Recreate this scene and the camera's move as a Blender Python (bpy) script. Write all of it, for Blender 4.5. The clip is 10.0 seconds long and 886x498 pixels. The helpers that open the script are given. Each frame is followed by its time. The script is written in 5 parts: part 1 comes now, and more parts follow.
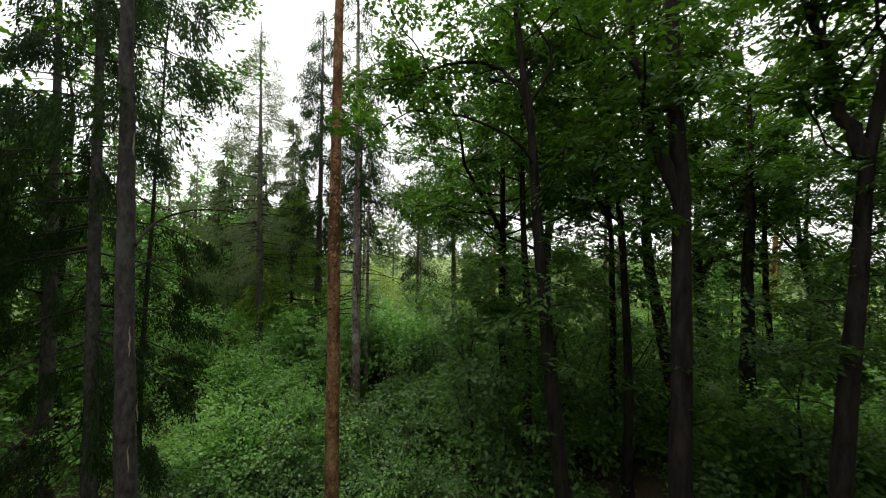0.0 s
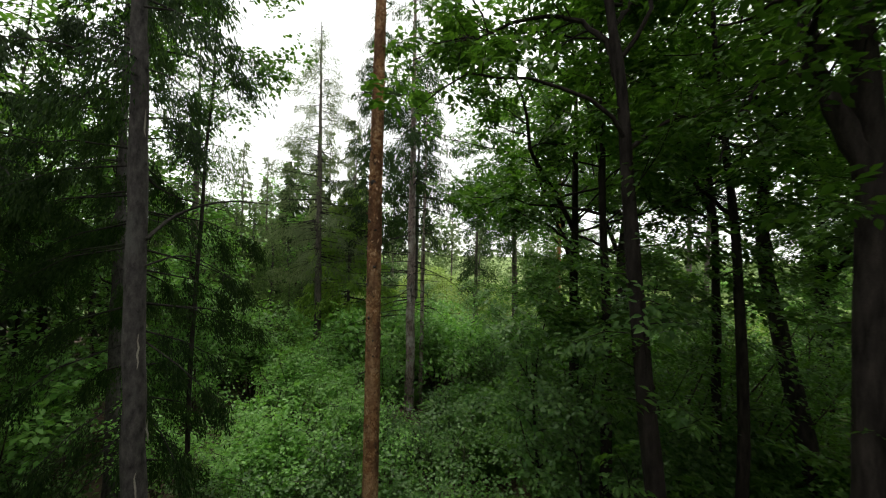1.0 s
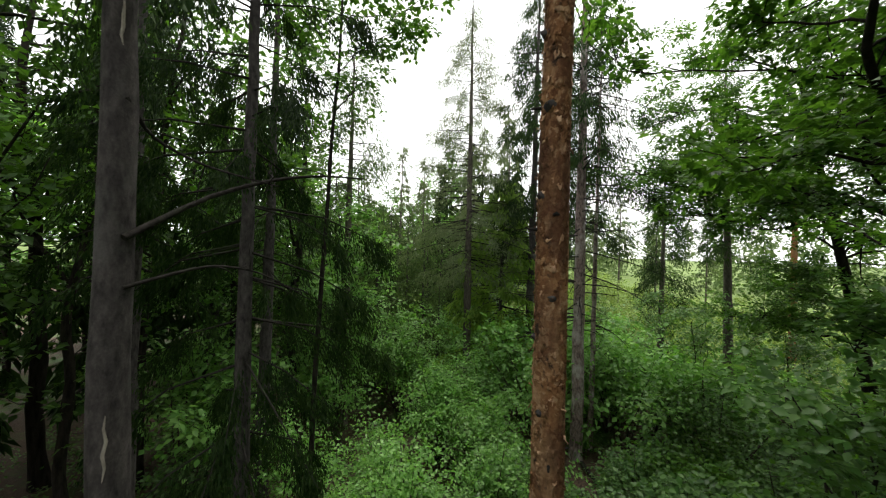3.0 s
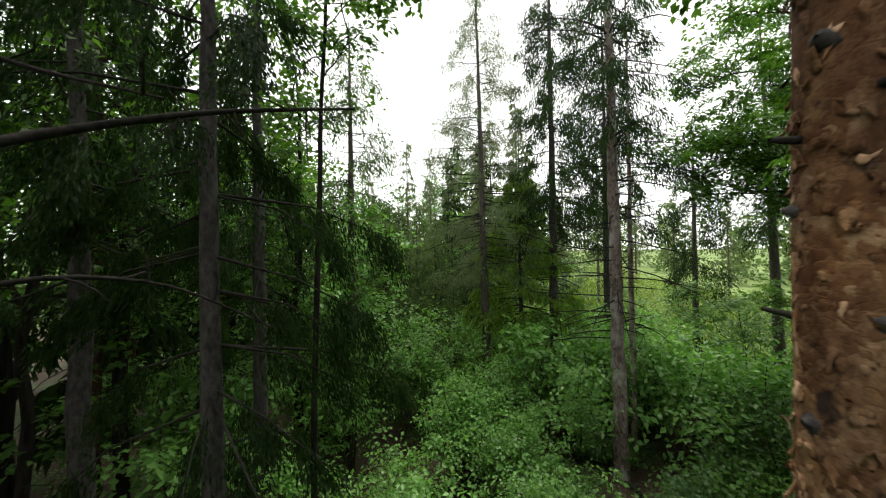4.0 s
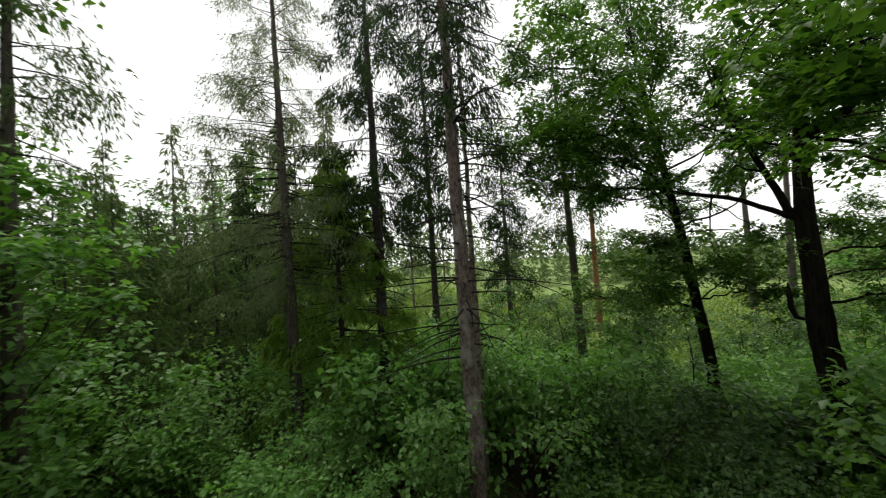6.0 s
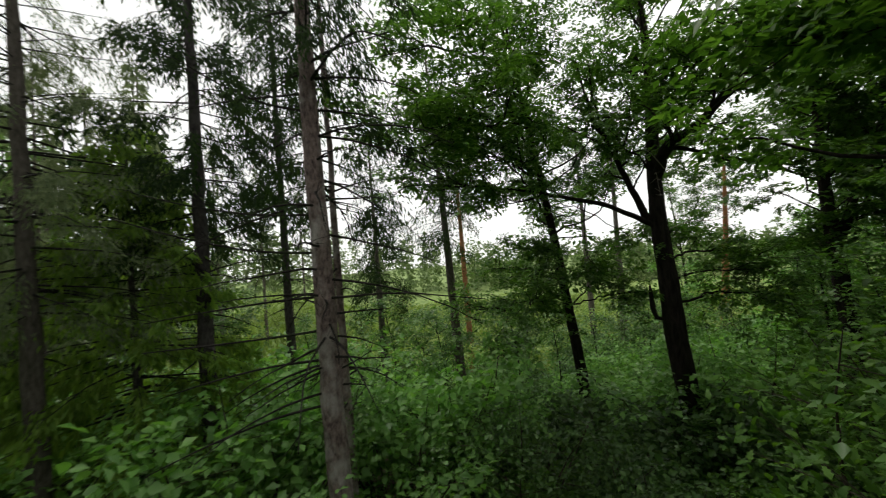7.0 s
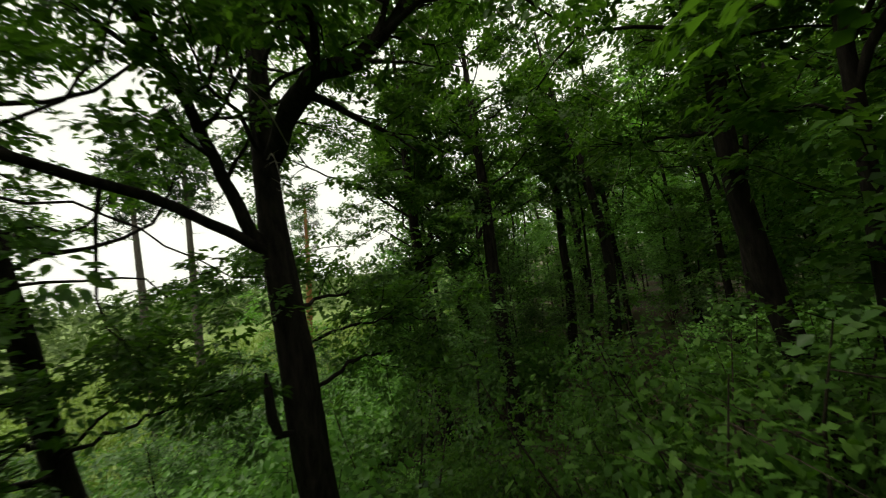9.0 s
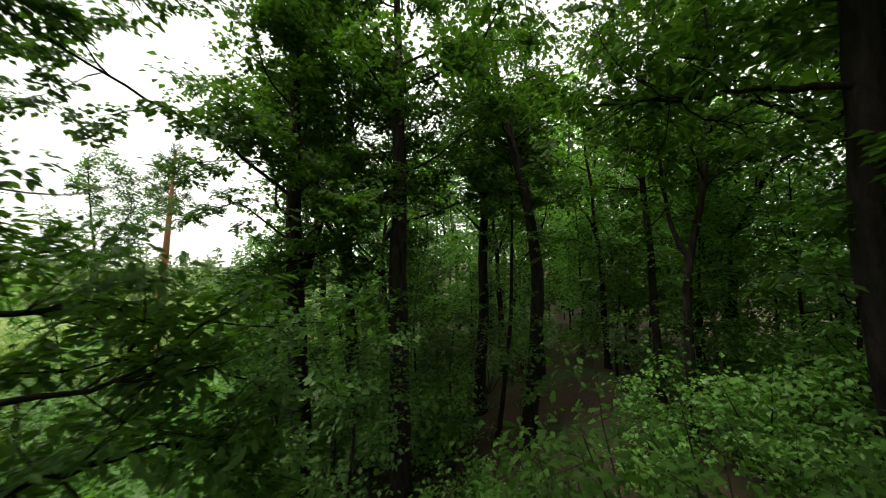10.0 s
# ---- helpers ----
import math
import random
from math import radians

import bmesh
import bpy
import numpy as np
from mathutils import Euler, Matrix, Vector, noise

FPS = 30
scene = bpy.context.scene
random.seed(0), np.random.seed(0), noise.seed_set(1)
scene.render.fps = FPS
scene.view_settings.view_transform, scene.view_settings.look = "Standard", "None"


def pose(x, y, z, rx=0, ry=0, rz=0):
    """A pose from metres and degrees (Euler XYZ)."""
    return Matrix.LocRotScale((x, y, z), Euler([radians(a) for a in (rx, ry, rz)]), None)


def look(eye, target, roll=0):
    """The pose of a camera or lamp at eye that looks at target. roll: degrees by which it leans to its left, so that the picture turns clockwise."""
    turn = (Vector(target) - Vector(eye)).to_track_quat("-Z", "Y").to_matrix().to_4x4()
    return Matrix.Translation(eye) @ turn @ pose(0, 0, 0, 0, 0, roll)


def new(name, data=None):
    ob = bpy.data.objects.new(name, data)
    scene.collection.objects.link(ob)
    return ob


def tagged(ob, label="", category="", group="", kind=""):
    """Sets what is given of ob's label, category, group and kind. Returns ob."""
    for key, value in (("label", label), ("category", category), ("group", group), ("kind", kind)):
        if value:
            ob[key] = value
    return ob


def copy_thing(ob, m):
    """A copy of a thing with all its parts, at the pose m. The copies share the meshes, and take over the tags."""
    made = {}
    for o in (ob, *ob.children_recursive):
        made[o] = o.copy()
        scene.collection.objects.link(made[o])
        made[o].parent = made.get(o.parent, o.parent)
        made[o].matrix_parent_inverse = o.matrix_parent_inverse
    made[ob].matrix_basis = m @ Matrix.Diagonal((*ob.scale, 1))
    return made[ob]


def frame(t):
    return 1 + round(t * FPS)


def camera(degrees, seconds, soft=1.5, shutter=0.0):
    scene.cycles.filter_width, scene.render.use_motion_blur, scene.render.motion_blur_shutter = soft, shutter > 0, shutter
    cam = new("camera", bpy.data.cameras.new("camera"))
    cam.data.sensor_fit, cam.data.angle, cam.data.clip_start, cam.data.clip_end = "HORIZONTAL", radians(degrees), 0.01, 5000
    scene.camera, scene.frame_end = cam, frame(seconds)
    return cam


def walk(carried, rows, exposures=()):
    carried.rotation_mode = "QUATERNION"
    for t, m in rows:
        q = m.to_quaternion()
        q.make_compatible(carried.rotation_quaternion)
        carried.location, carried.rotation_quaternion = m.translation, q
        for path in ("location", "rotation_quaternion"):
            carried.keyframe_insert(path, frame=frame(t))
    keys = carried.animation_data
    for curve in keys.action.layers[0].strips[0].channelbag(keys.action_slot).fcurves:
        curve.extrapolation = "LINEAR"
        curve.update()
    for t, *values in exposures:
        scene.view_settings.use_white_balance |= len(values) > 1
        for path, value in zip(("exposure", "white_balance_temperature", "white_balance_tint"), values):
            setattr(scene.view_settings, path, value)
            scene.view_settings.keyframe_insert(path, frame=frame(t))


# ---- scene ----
# The flight of the camera: seconds, x, y, z, yaw, pitch, roll.
cam = camera(100.7, 10.0, soft=1.15, shutter=0.2)
ROWS = [
    (0.0, 0.000, -0.000, 8.000, -0.35, 1.00, -0.80),
    (0.5, 0.003, 0.687, 7.999, 3.87, 0.91, -1.49),
    (1.0, -0.040, 1.421, 8.004, 8.83, 0.76, -1.39),
    (1.5, -0.153, 2.230, 8.026, 15.26, 0.61, -2.07),
    (2.0, -0.366, 3.068, 8.076, 22.77, 0.44, -3.41),
    (2.5, -0.757, 3.880, 8.108, 30.41, 0.29, -4.12),
    (3.8, -2.330, 5.588, 7.983, 33.43, 0.39, 0.33),
    (4.0, -2.511, 5.851, 7.963, 33.46, 0.41, 0.96),
    (4.5, -2.885, 6.523, 7.936, 27.77, 0.55, 1.39),
    (5.0, -3.464, 7.299, 7.939, 22.47, 0.59, 1.77),
    (5.2, -3.635, 7.742, 7.873, 19.04, 0.81, 2.10),
    (6.5, -4.465, 10.583, 7.446, -5.11, 2.28, 4.46),
    (7.0, -4.320, 12.007, 7.444, -16.20, 2.41, 4.85),
    (7.5, -3.775, 13.448, 7.466, -30.03, 2.41, 6.25),
    (8.0, -2.850, 14.991, 7.505, -45.96, 2.18, 8.00),
    (8.5, -1.387, 16.407, 7.532, -63.43, 1.96, 9.52),
    (9.0, 0.468, 17.325, 7.568, -75.93, 1.93, 8.02),
    (9.5, 2.585, 17.778, 7.636, -83.78, 1.99, 4.00),
    (10.0, 4.554, 17.790, 7.563, -90.49, 2.08, 0.72),
]
walk(cam, [(t, pose(x, y, z, 90 + pitch, roll, yaw)) for t, x, y, z, yaw, pitch, roll in ROWS],
     exposures=[(0.0, 0.3, 6900, 7), (2.0, 0.4, 6900, 7), (4.0, 0.5, 6900, 7), (5.2, 0.3, 6900, 7), (6.3, -0.14, 6900, 8), (7.5, -0.15, 7000, 8), (8.5, -0.16, 7500, 1), (9.3, -0.1, 7600, 0), (10.0, 0.42, 7200, 4)])

# ---- sky and light: a bright overcast day ----
world = bpy.data.worlds.new("overcast_sky")
scene.world = world
world.use_nodes = True
wn, wl = world.node_tree.nodes, world.node_tree.links
sky = wn.new("ShaderNodeTexSky")
sky.sky_type = "NISHITA"
sky.sun_disc = False
sky.sun_elevation, sky.sun_rotation = radians(68), radians(340)
sky.air_density, sky.dust_density, sky.ozone_density = 1.0, 1.0, 1.0
grey = wn.new("ShaderNodeHueSaturation")
grey.inputs["Saturation"].default_value = 0.1
wl.new(sky.outputs[0], grey.inputs["Color"])
cloud = wn.new("ShaderNodeMix")
cloud.data_type = "RGBA"
cloud.inputs[0].default_value = 0.7
cloud.inputs[7].default_value = (10.2, 10.5, 10.9, 1)
wl.new(grey.outputs[0], cloud.inputs[6])
wl.new(cloud.outputs[2], wn["Background"].inputs["Color"])
wn["Background"].inputs["Strength"].default_value = 0.14
sun = new("sun", bpy.data.lights.new("sun", "SUN"))
sun.data.energy, sun.data.angle, sun.data.color = 2.0, radians(30), (1.0, 0.97, 0.93)
sun.matrix_world = look((-15, 42, 112), (0, 0, 0))


# ---- materials ----
def material(name, rough=0.8):
    m = bpy.data.materials.new(name)
    m.use_nodes = True
    n, l = m.node_tree.nodes, m.node_tree.links
    b = n["Principled BSDF"]
    b.inputs["Roughness"].default_value = rough
    return m, n, l, b


def ramp(n, l, fac, stops):
    r = n.new("ShaderNodeValToRGB")
    e = r.color_ramp.elements
    while len(e) < len(stops):
        e.new(0.5)
    for el, (p, c) in zip(e, stops):
        el.position, el.color = p, (*c, 1)
    l.new(fac, r.inputs[0])
    return r.outputs[0]


def noise_tex(n, l, scale, detail=4, stretch=None, rough=0.6):
    co = n.new("ShaderNodeTexCoord").outputs["Object"]
    if stretch:
        mp = n.new("ShaderNodeMapping")
        mp.inputs["Scale"].default_value = stretch
        l.new(co, mp.inputs[0])
        co = mp.outputs[0]
    t = n.new("ShaderNodeTexNoise")
    t.inputs["Scale"].default_value, t.inputs["Detail"].default_value = scale, detail
    t.inputs["Roughness"].default_value = rough
    l.new(co, t.inputs["Vector"])
    return t.outputs["Fac"]


def mix(n, l, fac, a, b, kind="MIX"):
    x = n.new("ShaderNodeMix")
    x.data_type, x.blend_type = "RGBA", kind
    for sock, v in ((x.inputs[0], fac), (x.inputs[6], a), (x.inputs[7], b)):
        if isinstance(v, (int, float)):
            sock.default_value = v
        elif isinstance(v, tuple):
            sock.default_value = (*v, 1)
        else:
            l.new(v, sock)
    return x.outputs[2]


def bump(n, l, b, height, strength, dist):
    p = n.new("ShaderNodeBump")
    p.inputs["Strength"].default_value, p.inputs["Distance"].default_value = strength, dist
    l.new(height, p.inputs["Height"])
    l.new(p.outputs[0], b.inputs["Normal"])


def leaf_material(name, dark, mid, light, through_col, gloss=0.5, back=0.35, shine=0.28):
    """Leaves: each one a little different, lit from above and shining through from below."""
    m, n, l, b = material(name, gloss)
    b.inputs["Specular IOR Level"].default_value = shine
    rnd = n.new("ShaderNodeNewGeometry").outputs["Random Per Island"]
    big = noise_tex(n, l, 0.7, 2)
    mixed = n.new("ShaderNodeMath")
    mixed.operation = "MULTIPLY_ADD"
    mixed.inputs[1].default_value = 0.55
    l.new(rnd, mixed.inputs[0])
    half = n.new("ShaderNodeMath")
    half.operation, half.inputs[1].default_value = "MULTIPLY", 0.5
    l.new(big, half.inputs[0])
    l.new(half.outputs[0], mixed.inputs[2])
    col = ramp(n, l, mixed.outputs[0], [(0.15, dark), (0.5, mid), (0.9, light)])
    obj = n.new("ShaderNodeObjectInfo").outputs["Random"]
    hs = n.new("ShaderNodeHueSaturation")
    vary = n.new("ShaderNodeMapRange")
    vary.inputs["To Min"].default_value, vary.inputs["To Max"].default_value = 0.8, 1.2
    l.new(obj, vary.inputs[0])
    l.new(vary.outputs[0], hs.inputs["Value"])
    l.new(col, hs.inputs["Color"])
    l.new(hs.outputs[0], b.inputs["Base Color"])
    tr = n.new("ShaderNodeBsdfTranslucent")
    l.new(mix(n, l, 1.0, hs.outputs[0], through_col, "MULTIPLY"), tr.inputs[0])
    ms = n.new("ShaderNodeMixShader")
    ms.inputs[0].default_value = back
    l.new(b.outputs[0], ms.inputs[1])
    l.new(tr.outputs[0], ms.inputs[2])
    l.new(ms.outputs[0], n["Material Output"].inputs[0])
    return m


def bark_material(name, low, high, scale, stretch, depth, patch=None, patch_amount=0.5):
    m, n, l, b = material(name, 0.95)
    b.inputs["Specular IOR Level"].default_value = 0.08
    furrow = noise_tex(n, l, scale, 5, stretch, 0.65)
    col = ramp(n, l, furrow, [(0.3, low), (0.7, high)])
    if patch:
        spots = ramp(n, l, noise_tex(n, l, 1.6, 5, (1, 1, 0.6)), [(patch_amount, (0, 0, 0)), (patch_amount + 0.12, (1, 1, 1))])
        col = mix(n, l, spots, col, patch)
    fine = ramp(n, l, noise_tex(n, l, 60, 3), [(0.2, (0.75, 0.75, 0.75)), (0.8, (1.15, 1.15, 1.15))])
    l.new(mix(n, l, 1.0, col, fine, "MULTIPLY"), b.inputs["Base Color"])
    bump(n, l, b, furrow, 0.9, depth)
    return m


OAK_BARK = bark_material("oak_bark", (0.009, 0.0075, 0.007), (0.045, 0.037, 0.033), 9, (1, 1, 0.22), 0.04, (0.022, 0.028, 0.014), 0.6)
RED_SPRUCE_BARK = bark_material("red_spruce_bark", (0.038, 0.026, 0.024), (0.37, 0.285, 0.262), 13, (1, 1, 0.5), 0.07, (0.44, 0.4, 0.375), 0.5)
SPRUCE_BARK = bark_material("spruce_bark", (0.026, 0.024, 0.024), (0.11, 0.098, 0.095), 14, (1, 1, 0.45), 0.02, (0.1, 0.097, 0.092), 0.55)
GREY_BARK = bark_material("grey_bark", (0.06, 0.052, 0.045), (0.17, 0.15, 0.13), 14, (1, 1, 0.4), 0.015)
DULL_PINE_BARK = bark_material("dull_pine_bark", (0.03, 0.019, 0.015), (0.1, 0.06, 0.043), 16, (1, 1, 0.5), 0.02)
PINE_BARK = bark_material("pine_bark", (0.1, 0.042, 0.02), (0.42, 0.2, 0.09), 18, (1, 1, 0.6), 0.02, (0.25, 0.15, 0.08), 0.5)


def plate_bark():
    """Young pine bark: thin orange plates with dark edges, grey-brown weathered patches and resin-dark stains."""
    m, n, l, b = material("plated_pine_bark", 0.85)
    b.inputs["Specular IOR Level"].default_value = 0.15
    co = n.new("ShaderNodeTexCoord").outputs["Object"]
    warp = n.new("ShaderNodeTexNoise")
    warp.inputs["Scale"].default_value, warp.inputs["Detail"].default_value = 14, 4
    l.new(co, warp.inputs["Vector"])
    moved = n.new("ShaderNodeVectorMath")
    moved.operation = "MULTIPLY_ADD"
    moved.inputs[1].default_value = (0.2, 0.2, 0.2)
    l.new(warp.outputs["Color"], moved.inputs[0])
    l.new(co, moved.inputs[2])
    shape = n.new("ShaderNodeMapping")
    shape.inputs["Scale"].default_value = (1, 1, 0.62)
    l.new(moved.outputs[0], shape.inputs[0])
    plates = n.new("ShaderNodeTexVoronoi")
    plates.inputs["Scale"].default_value = 26
    l.new(shape.outputs[0], plates.inputs["Vector"])
    edge = n.new("ShaderNodeTexVoronoi")
    edge.feature, edge.inputs["Scale"].default_value = "DISTANCE_TO_EDGE", 26
    l.new(shape.outputs[0], edge.inputs["Vector"])
    tone = n.new("ShaderNodeSeparateColor")
    l.new(plates.outputs["Color"], tone.inputs[0])
    col = ramp(n, l, tone.outputs[0], [(0.0, (0.15, 0.066, 0.03)), (0.35, (0.25, 0.122, 0.055)), (0.7, (0.36, 0.198, 0.098)), (1.0, (0.47, 0.31, 0.19))])
    aged = ramp(n, l, noise_tex(n, l, 3.5, 5, (1, 1, 0.5)), [(0.42, (0, 0, 0)), (0.6, (0.9, 0.9, 0.9))])
    col = mix(n, l, aged, col, (0.11, 0.053, 0.03))
    bare = ramp(n, l, noise_tex(n, l, 2.2, 4, (1, 1, 0.35)), [(0.52, (0, 0, 0)), (0.66, (0.5, 0.5, 0.5))])
    col = mix(n, l, bare, col, (0.45, 0.29, 0.165))
    stain = ramp(n, l, noise_tex(n, l, 7, 6, (1, 1, 0.7), 0.7), [(0.6, (0, 0, 0)), (0.68, (1, 1, 1))])
    col = mix(n, l, stain, col, (0.05, 0.032, 0.024))
    line = ramp(n, l, noise_tex(n, l, 30, 5, (1, 1, 0.8), 0.7), [(0.3, (0.55, 0.5, 0.46)), (0.65, (1.1, 1.1, 1.1))])
    l.new(mix(n, l, 1.0, col, line, "MULTIPLY"), b.inputs["Base Color"])
    high = n.new("ShaderNodeMath")
    high.operation = "ADD"
    l.new(tone.outputs[1], high.inputs[0])
    l.new(ramp(n, l, edge.outputs["Distance"], [(0.0, (0, 0, 0)), (0.2, (0.2, 0.2, 0.2))]), high.inputs[1])
    bump(n, l, b, high.outputs[0], 0.6, 0.014)
    return m


PLATE_BARK = plate_bark()
FLAKE_BARK = bark_material("pine_bark_flake", (0.36, 0.19, 0.1), (0.62, 0.42, 0.28), 25, (1, 1, 1), 0.004)
DEAD_WOOD = bark_material("dead_wood", (0.014, 0.012, 0.011), (0.045, 0.041, 0.037), 20, (1, 1, 1), 0.006, (0.04, 0.05, 0.028), 0.55)
PALE_WOOD = bark_material("bare_wood", (0.24, 0.21, 0.18), (0.42, 0.38, 0.33), 18, (1, 1, 0.3), 0.004)
TWIG = bark_material("twig_bark", (0.03, 0.024, 0.018), (0.08, 0.065, 0.05), 20, (1, 1, 1), 0.004)

OAK_LEAF = leaf_material("oak_leaf", (0.027, 0.07, 0.014), (0.056, 0.132, 0.026), (0.108, 0.212, 0.046), (1.5, 1.6, 0.6), 0.45, 0.45, 0.27)
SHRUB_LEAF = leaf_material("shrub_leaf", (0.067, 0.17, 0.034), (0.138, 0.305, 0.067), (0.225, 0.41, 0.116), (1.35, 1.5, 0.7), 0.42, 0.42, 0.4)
YOUNG_LEAF = leaf_material("young_leaf", (0.13, 0.2, 0.045), (0.22, 0.32, 0.08), (0.31, 0.41, 0.13), (1.2, 1.25, 0.65))
# undergrowth leaves with the shade under the trees put into their colour
SHADED_LEAF = leaf_material("shaded_leaf", (0.03, 0.08, 0.019), (0.07, 0.16, 0.037), (0.126, 0.23, 0.064), (1.35, 1.45, 0.7), 0.42, 0.4, 0.4)
YOUNG_OAK_LEAF = leaf_material("young_oak_leaf", (0.034, 0.092, 0.015), (0.07, 0.162, 0.028), (0.121, 0.236, 0.047), (1.45, 1.6, 0.55), 0.5, 0.42, 0.22)
NEEDLE = leaf_material("spruce_needle", (0.012, 0.03, 0.009), (0.026, 0.056, 0.015), (0.05, 0.09, 0.024), (1.3, 1.4, 0.8), 0.6, 0.35, 0.12)
FRESH_NEEDLE = leaf_material("fresh_needle", (0.1, 0.19, 0.035), (0.18, 0.31, 0.06), (0.27, 0.41, 0.09), (1.3, 1.4, 0.6), 0.6, 0.45, 0.15)
# needles of conifers further off, lightened in colour to imitate haze
HAZED_NEEDLE = leaf_material("hazed_needle", (0.042, 0.08, 0.028), (0.08, 0.13, 0.046), (0.125, 0.18, 0.07), (1.3, 1.4, 0.8), 0.6, 0.4, 0.12)
PALE_NEEDLE = leaf_material("larch_needle", (0.09, 0.125, 0.06), (0.15, 0.2, 0.1), (0.22, 0.27, 0.15), (1.2, 1.2, 0.9), 0.6, 0.45, 0.15)
# distant leaves, dulled and paled in colour to imitate haze
HAZED_LEAF = leaf_material("hazed_leaf", (0.08, 0.125, 0.05), (0.13, 0.19, 0.08), (0.19, 0.25, 0.115), (1.1, 1.2, 0.7), 0.6, 0.35, 0.15)
PINE_NEEDLE = leaf_material("pine_needle", (0.025, 0.055, 0.025), (0.05, 0.09, 0.04), (0.08, 0.13, 0.055), (1.0, 1.1, 0.7), 0.6, 0.2, 0.15)


def ground_material():
    """Leaf litter and bare earth in the wood, grass out in the clearing."""
    m, n, l, b = material("forest_floor", 0.95)
    litter = ramp(n, l, noise_tex(n, l, 14, 6, None, 0.75), [(0.25, (0.022, 0.014, 0.009)), (0.5, (0.065, 0.04, 0.025)), (0.8, (0.16, 0.1, 0.065))])
    moss = ramp(n, l, noise_tex(n, l, 5, 5), [(0.3, (0.03, 0.06, 0.015)), (0.7, (0.08, 0.14, 0.03))])
    patch = ramp(n, l, noise_tex(n, l, 0.35, 4), [(0.48, (0, 0, 0)), (0.62, (1, 1, 1))])
    wood = mix(n, l, patch, litter, moss)
    grass = ramp(n, l, noise_tex(n, l, 0.6, 6), [(0.3, (0.1, 0.165, 0.035)), (0.7, (0.2, 0.28, 0.075))])
    sep = n.new("ShaderNodeSeparateXYZ")
    l.new(n.new("ShaderNodeTexCoord").outputs["Object"], sep.inputs[0])
    far = n.new("ShaderNodeMapRange")
    far.inputs["From Min"].default_value, far.inputs["From Max"].default_value = 30, 40
    l.new(sep.outputs["Y"], far.inputs[0])
    l.new(mix(n, l, far.outputs[0], wood, grass), b.inputs["Base Color"])
    bump(n, l, b, noise_tex(n, l, 22, 5), 0.8, 0.05)
    return m


FLOOR = ground_material()


# ---- mesh helpers ----
def mesh_of(name, verts, faces, mat, smooth=False):
    """A mesh from an array of points and arrays of three- or four-cornered faces."""
    me = bpy.data.meshes.new(name)
    v = np.asarray(verts, dtype=np.float32).reshape(-1, 3)
    groups = [np.asarray(f, dtype=np.int32) for f in faces if len(f)]
    idx = np.concatenate([g.ravel() for g in groups])
    total = np.concatenate([np.full(len(g), g.shape[1], dtype=np.int32) for g in groups])
    start = np.concatenate([[0], np.cumsum(total)[:-1]]).astype(np.int32)
    me.vertices.add(len(v))
    me.vertices.foreach_set("co", v.ravel())
    me.loops.add(len(idx))
    me.loops.foreach_set("vertex_index", idx)
    me.polygons.add(len(total))
    me.polygons.foreach_set("loop_start", start)
    if smooth:
        me.polygons.foreach_set("use_smooth", np.ones(len(total), dtype=bool))
    me.materials.append(mat)
    me.update(calc_edges=True)
    return me


class Wood:
    """Collects tapered round limbs into one mesh."""

    def __init__(self):
        self.v, self.q, self.count = [], [], 0

    def limb(self, path, radii, sides=6, rough=0.0, rng=None):
        path, radii = np.asarray(path, float), np.asarray(radii, float)
        k = len(path)
        tan = np.gradient(path, axis=0)
        tan /= np.linalg.norm(tan, axis=1)[:, None] + 1e-9
        ref = np.array([1.0, 0.0, 0.0]) if abs(tan[:, 0]).max() < 0.8 else np.array([0.13, 0.2, 1.0])
        if abs(tan @ ref).max() > 0.98 * np.linalg.norm(ref):
            ref = np.array([0.3, 1.0, 0.4])
        a = np.cross(tan, ref)
        a /= np.linalg.norm(a, axis=1)[:, None] + 1e-9
        b = np.cross(tan, a)
        ang = np.arange(sides) / sides * 2 * np.pi
        r = np.repeat(radii[:, None], sides, 1)
        if rough and rng is not None:
            r = r * (1 + rough * rng.standard_normal((k, sides)))
        ring = path[:, None, :] + r[..., None] * (np.cos(ang)[None, :, None] * a[:, None, :] + np.sin(ang)[None, :, None] * b[:, None, :])
        self.v.append(ring.reshape(-1, 3))
        i, j = np.meshgrid(np.arange(k - 1), np.arange(sides), indexing="ij")
        j2 = (j + 1) % sides
        f = np.stack([i * sides + j, i * sides + j2, (i + 1) * sides + j2, (i + 1) * sides + j], -1).reshape(-1, 4)
        self.q.append(f + self.count)
        self.count += k * sides
        return self

    def mesh(self, name, mat):
        return mesh_of(name, np.concatenate(self.v), [np.concatenate(self.q)], mat, True)


LOBES = np.array([(0, 0), (0.16, 0.14), (0.1, 0.26), (0.26, 0.42), (0.17, 0.54), (0.3, 0.72), (0.16, 0.84), (0, 1.0)])


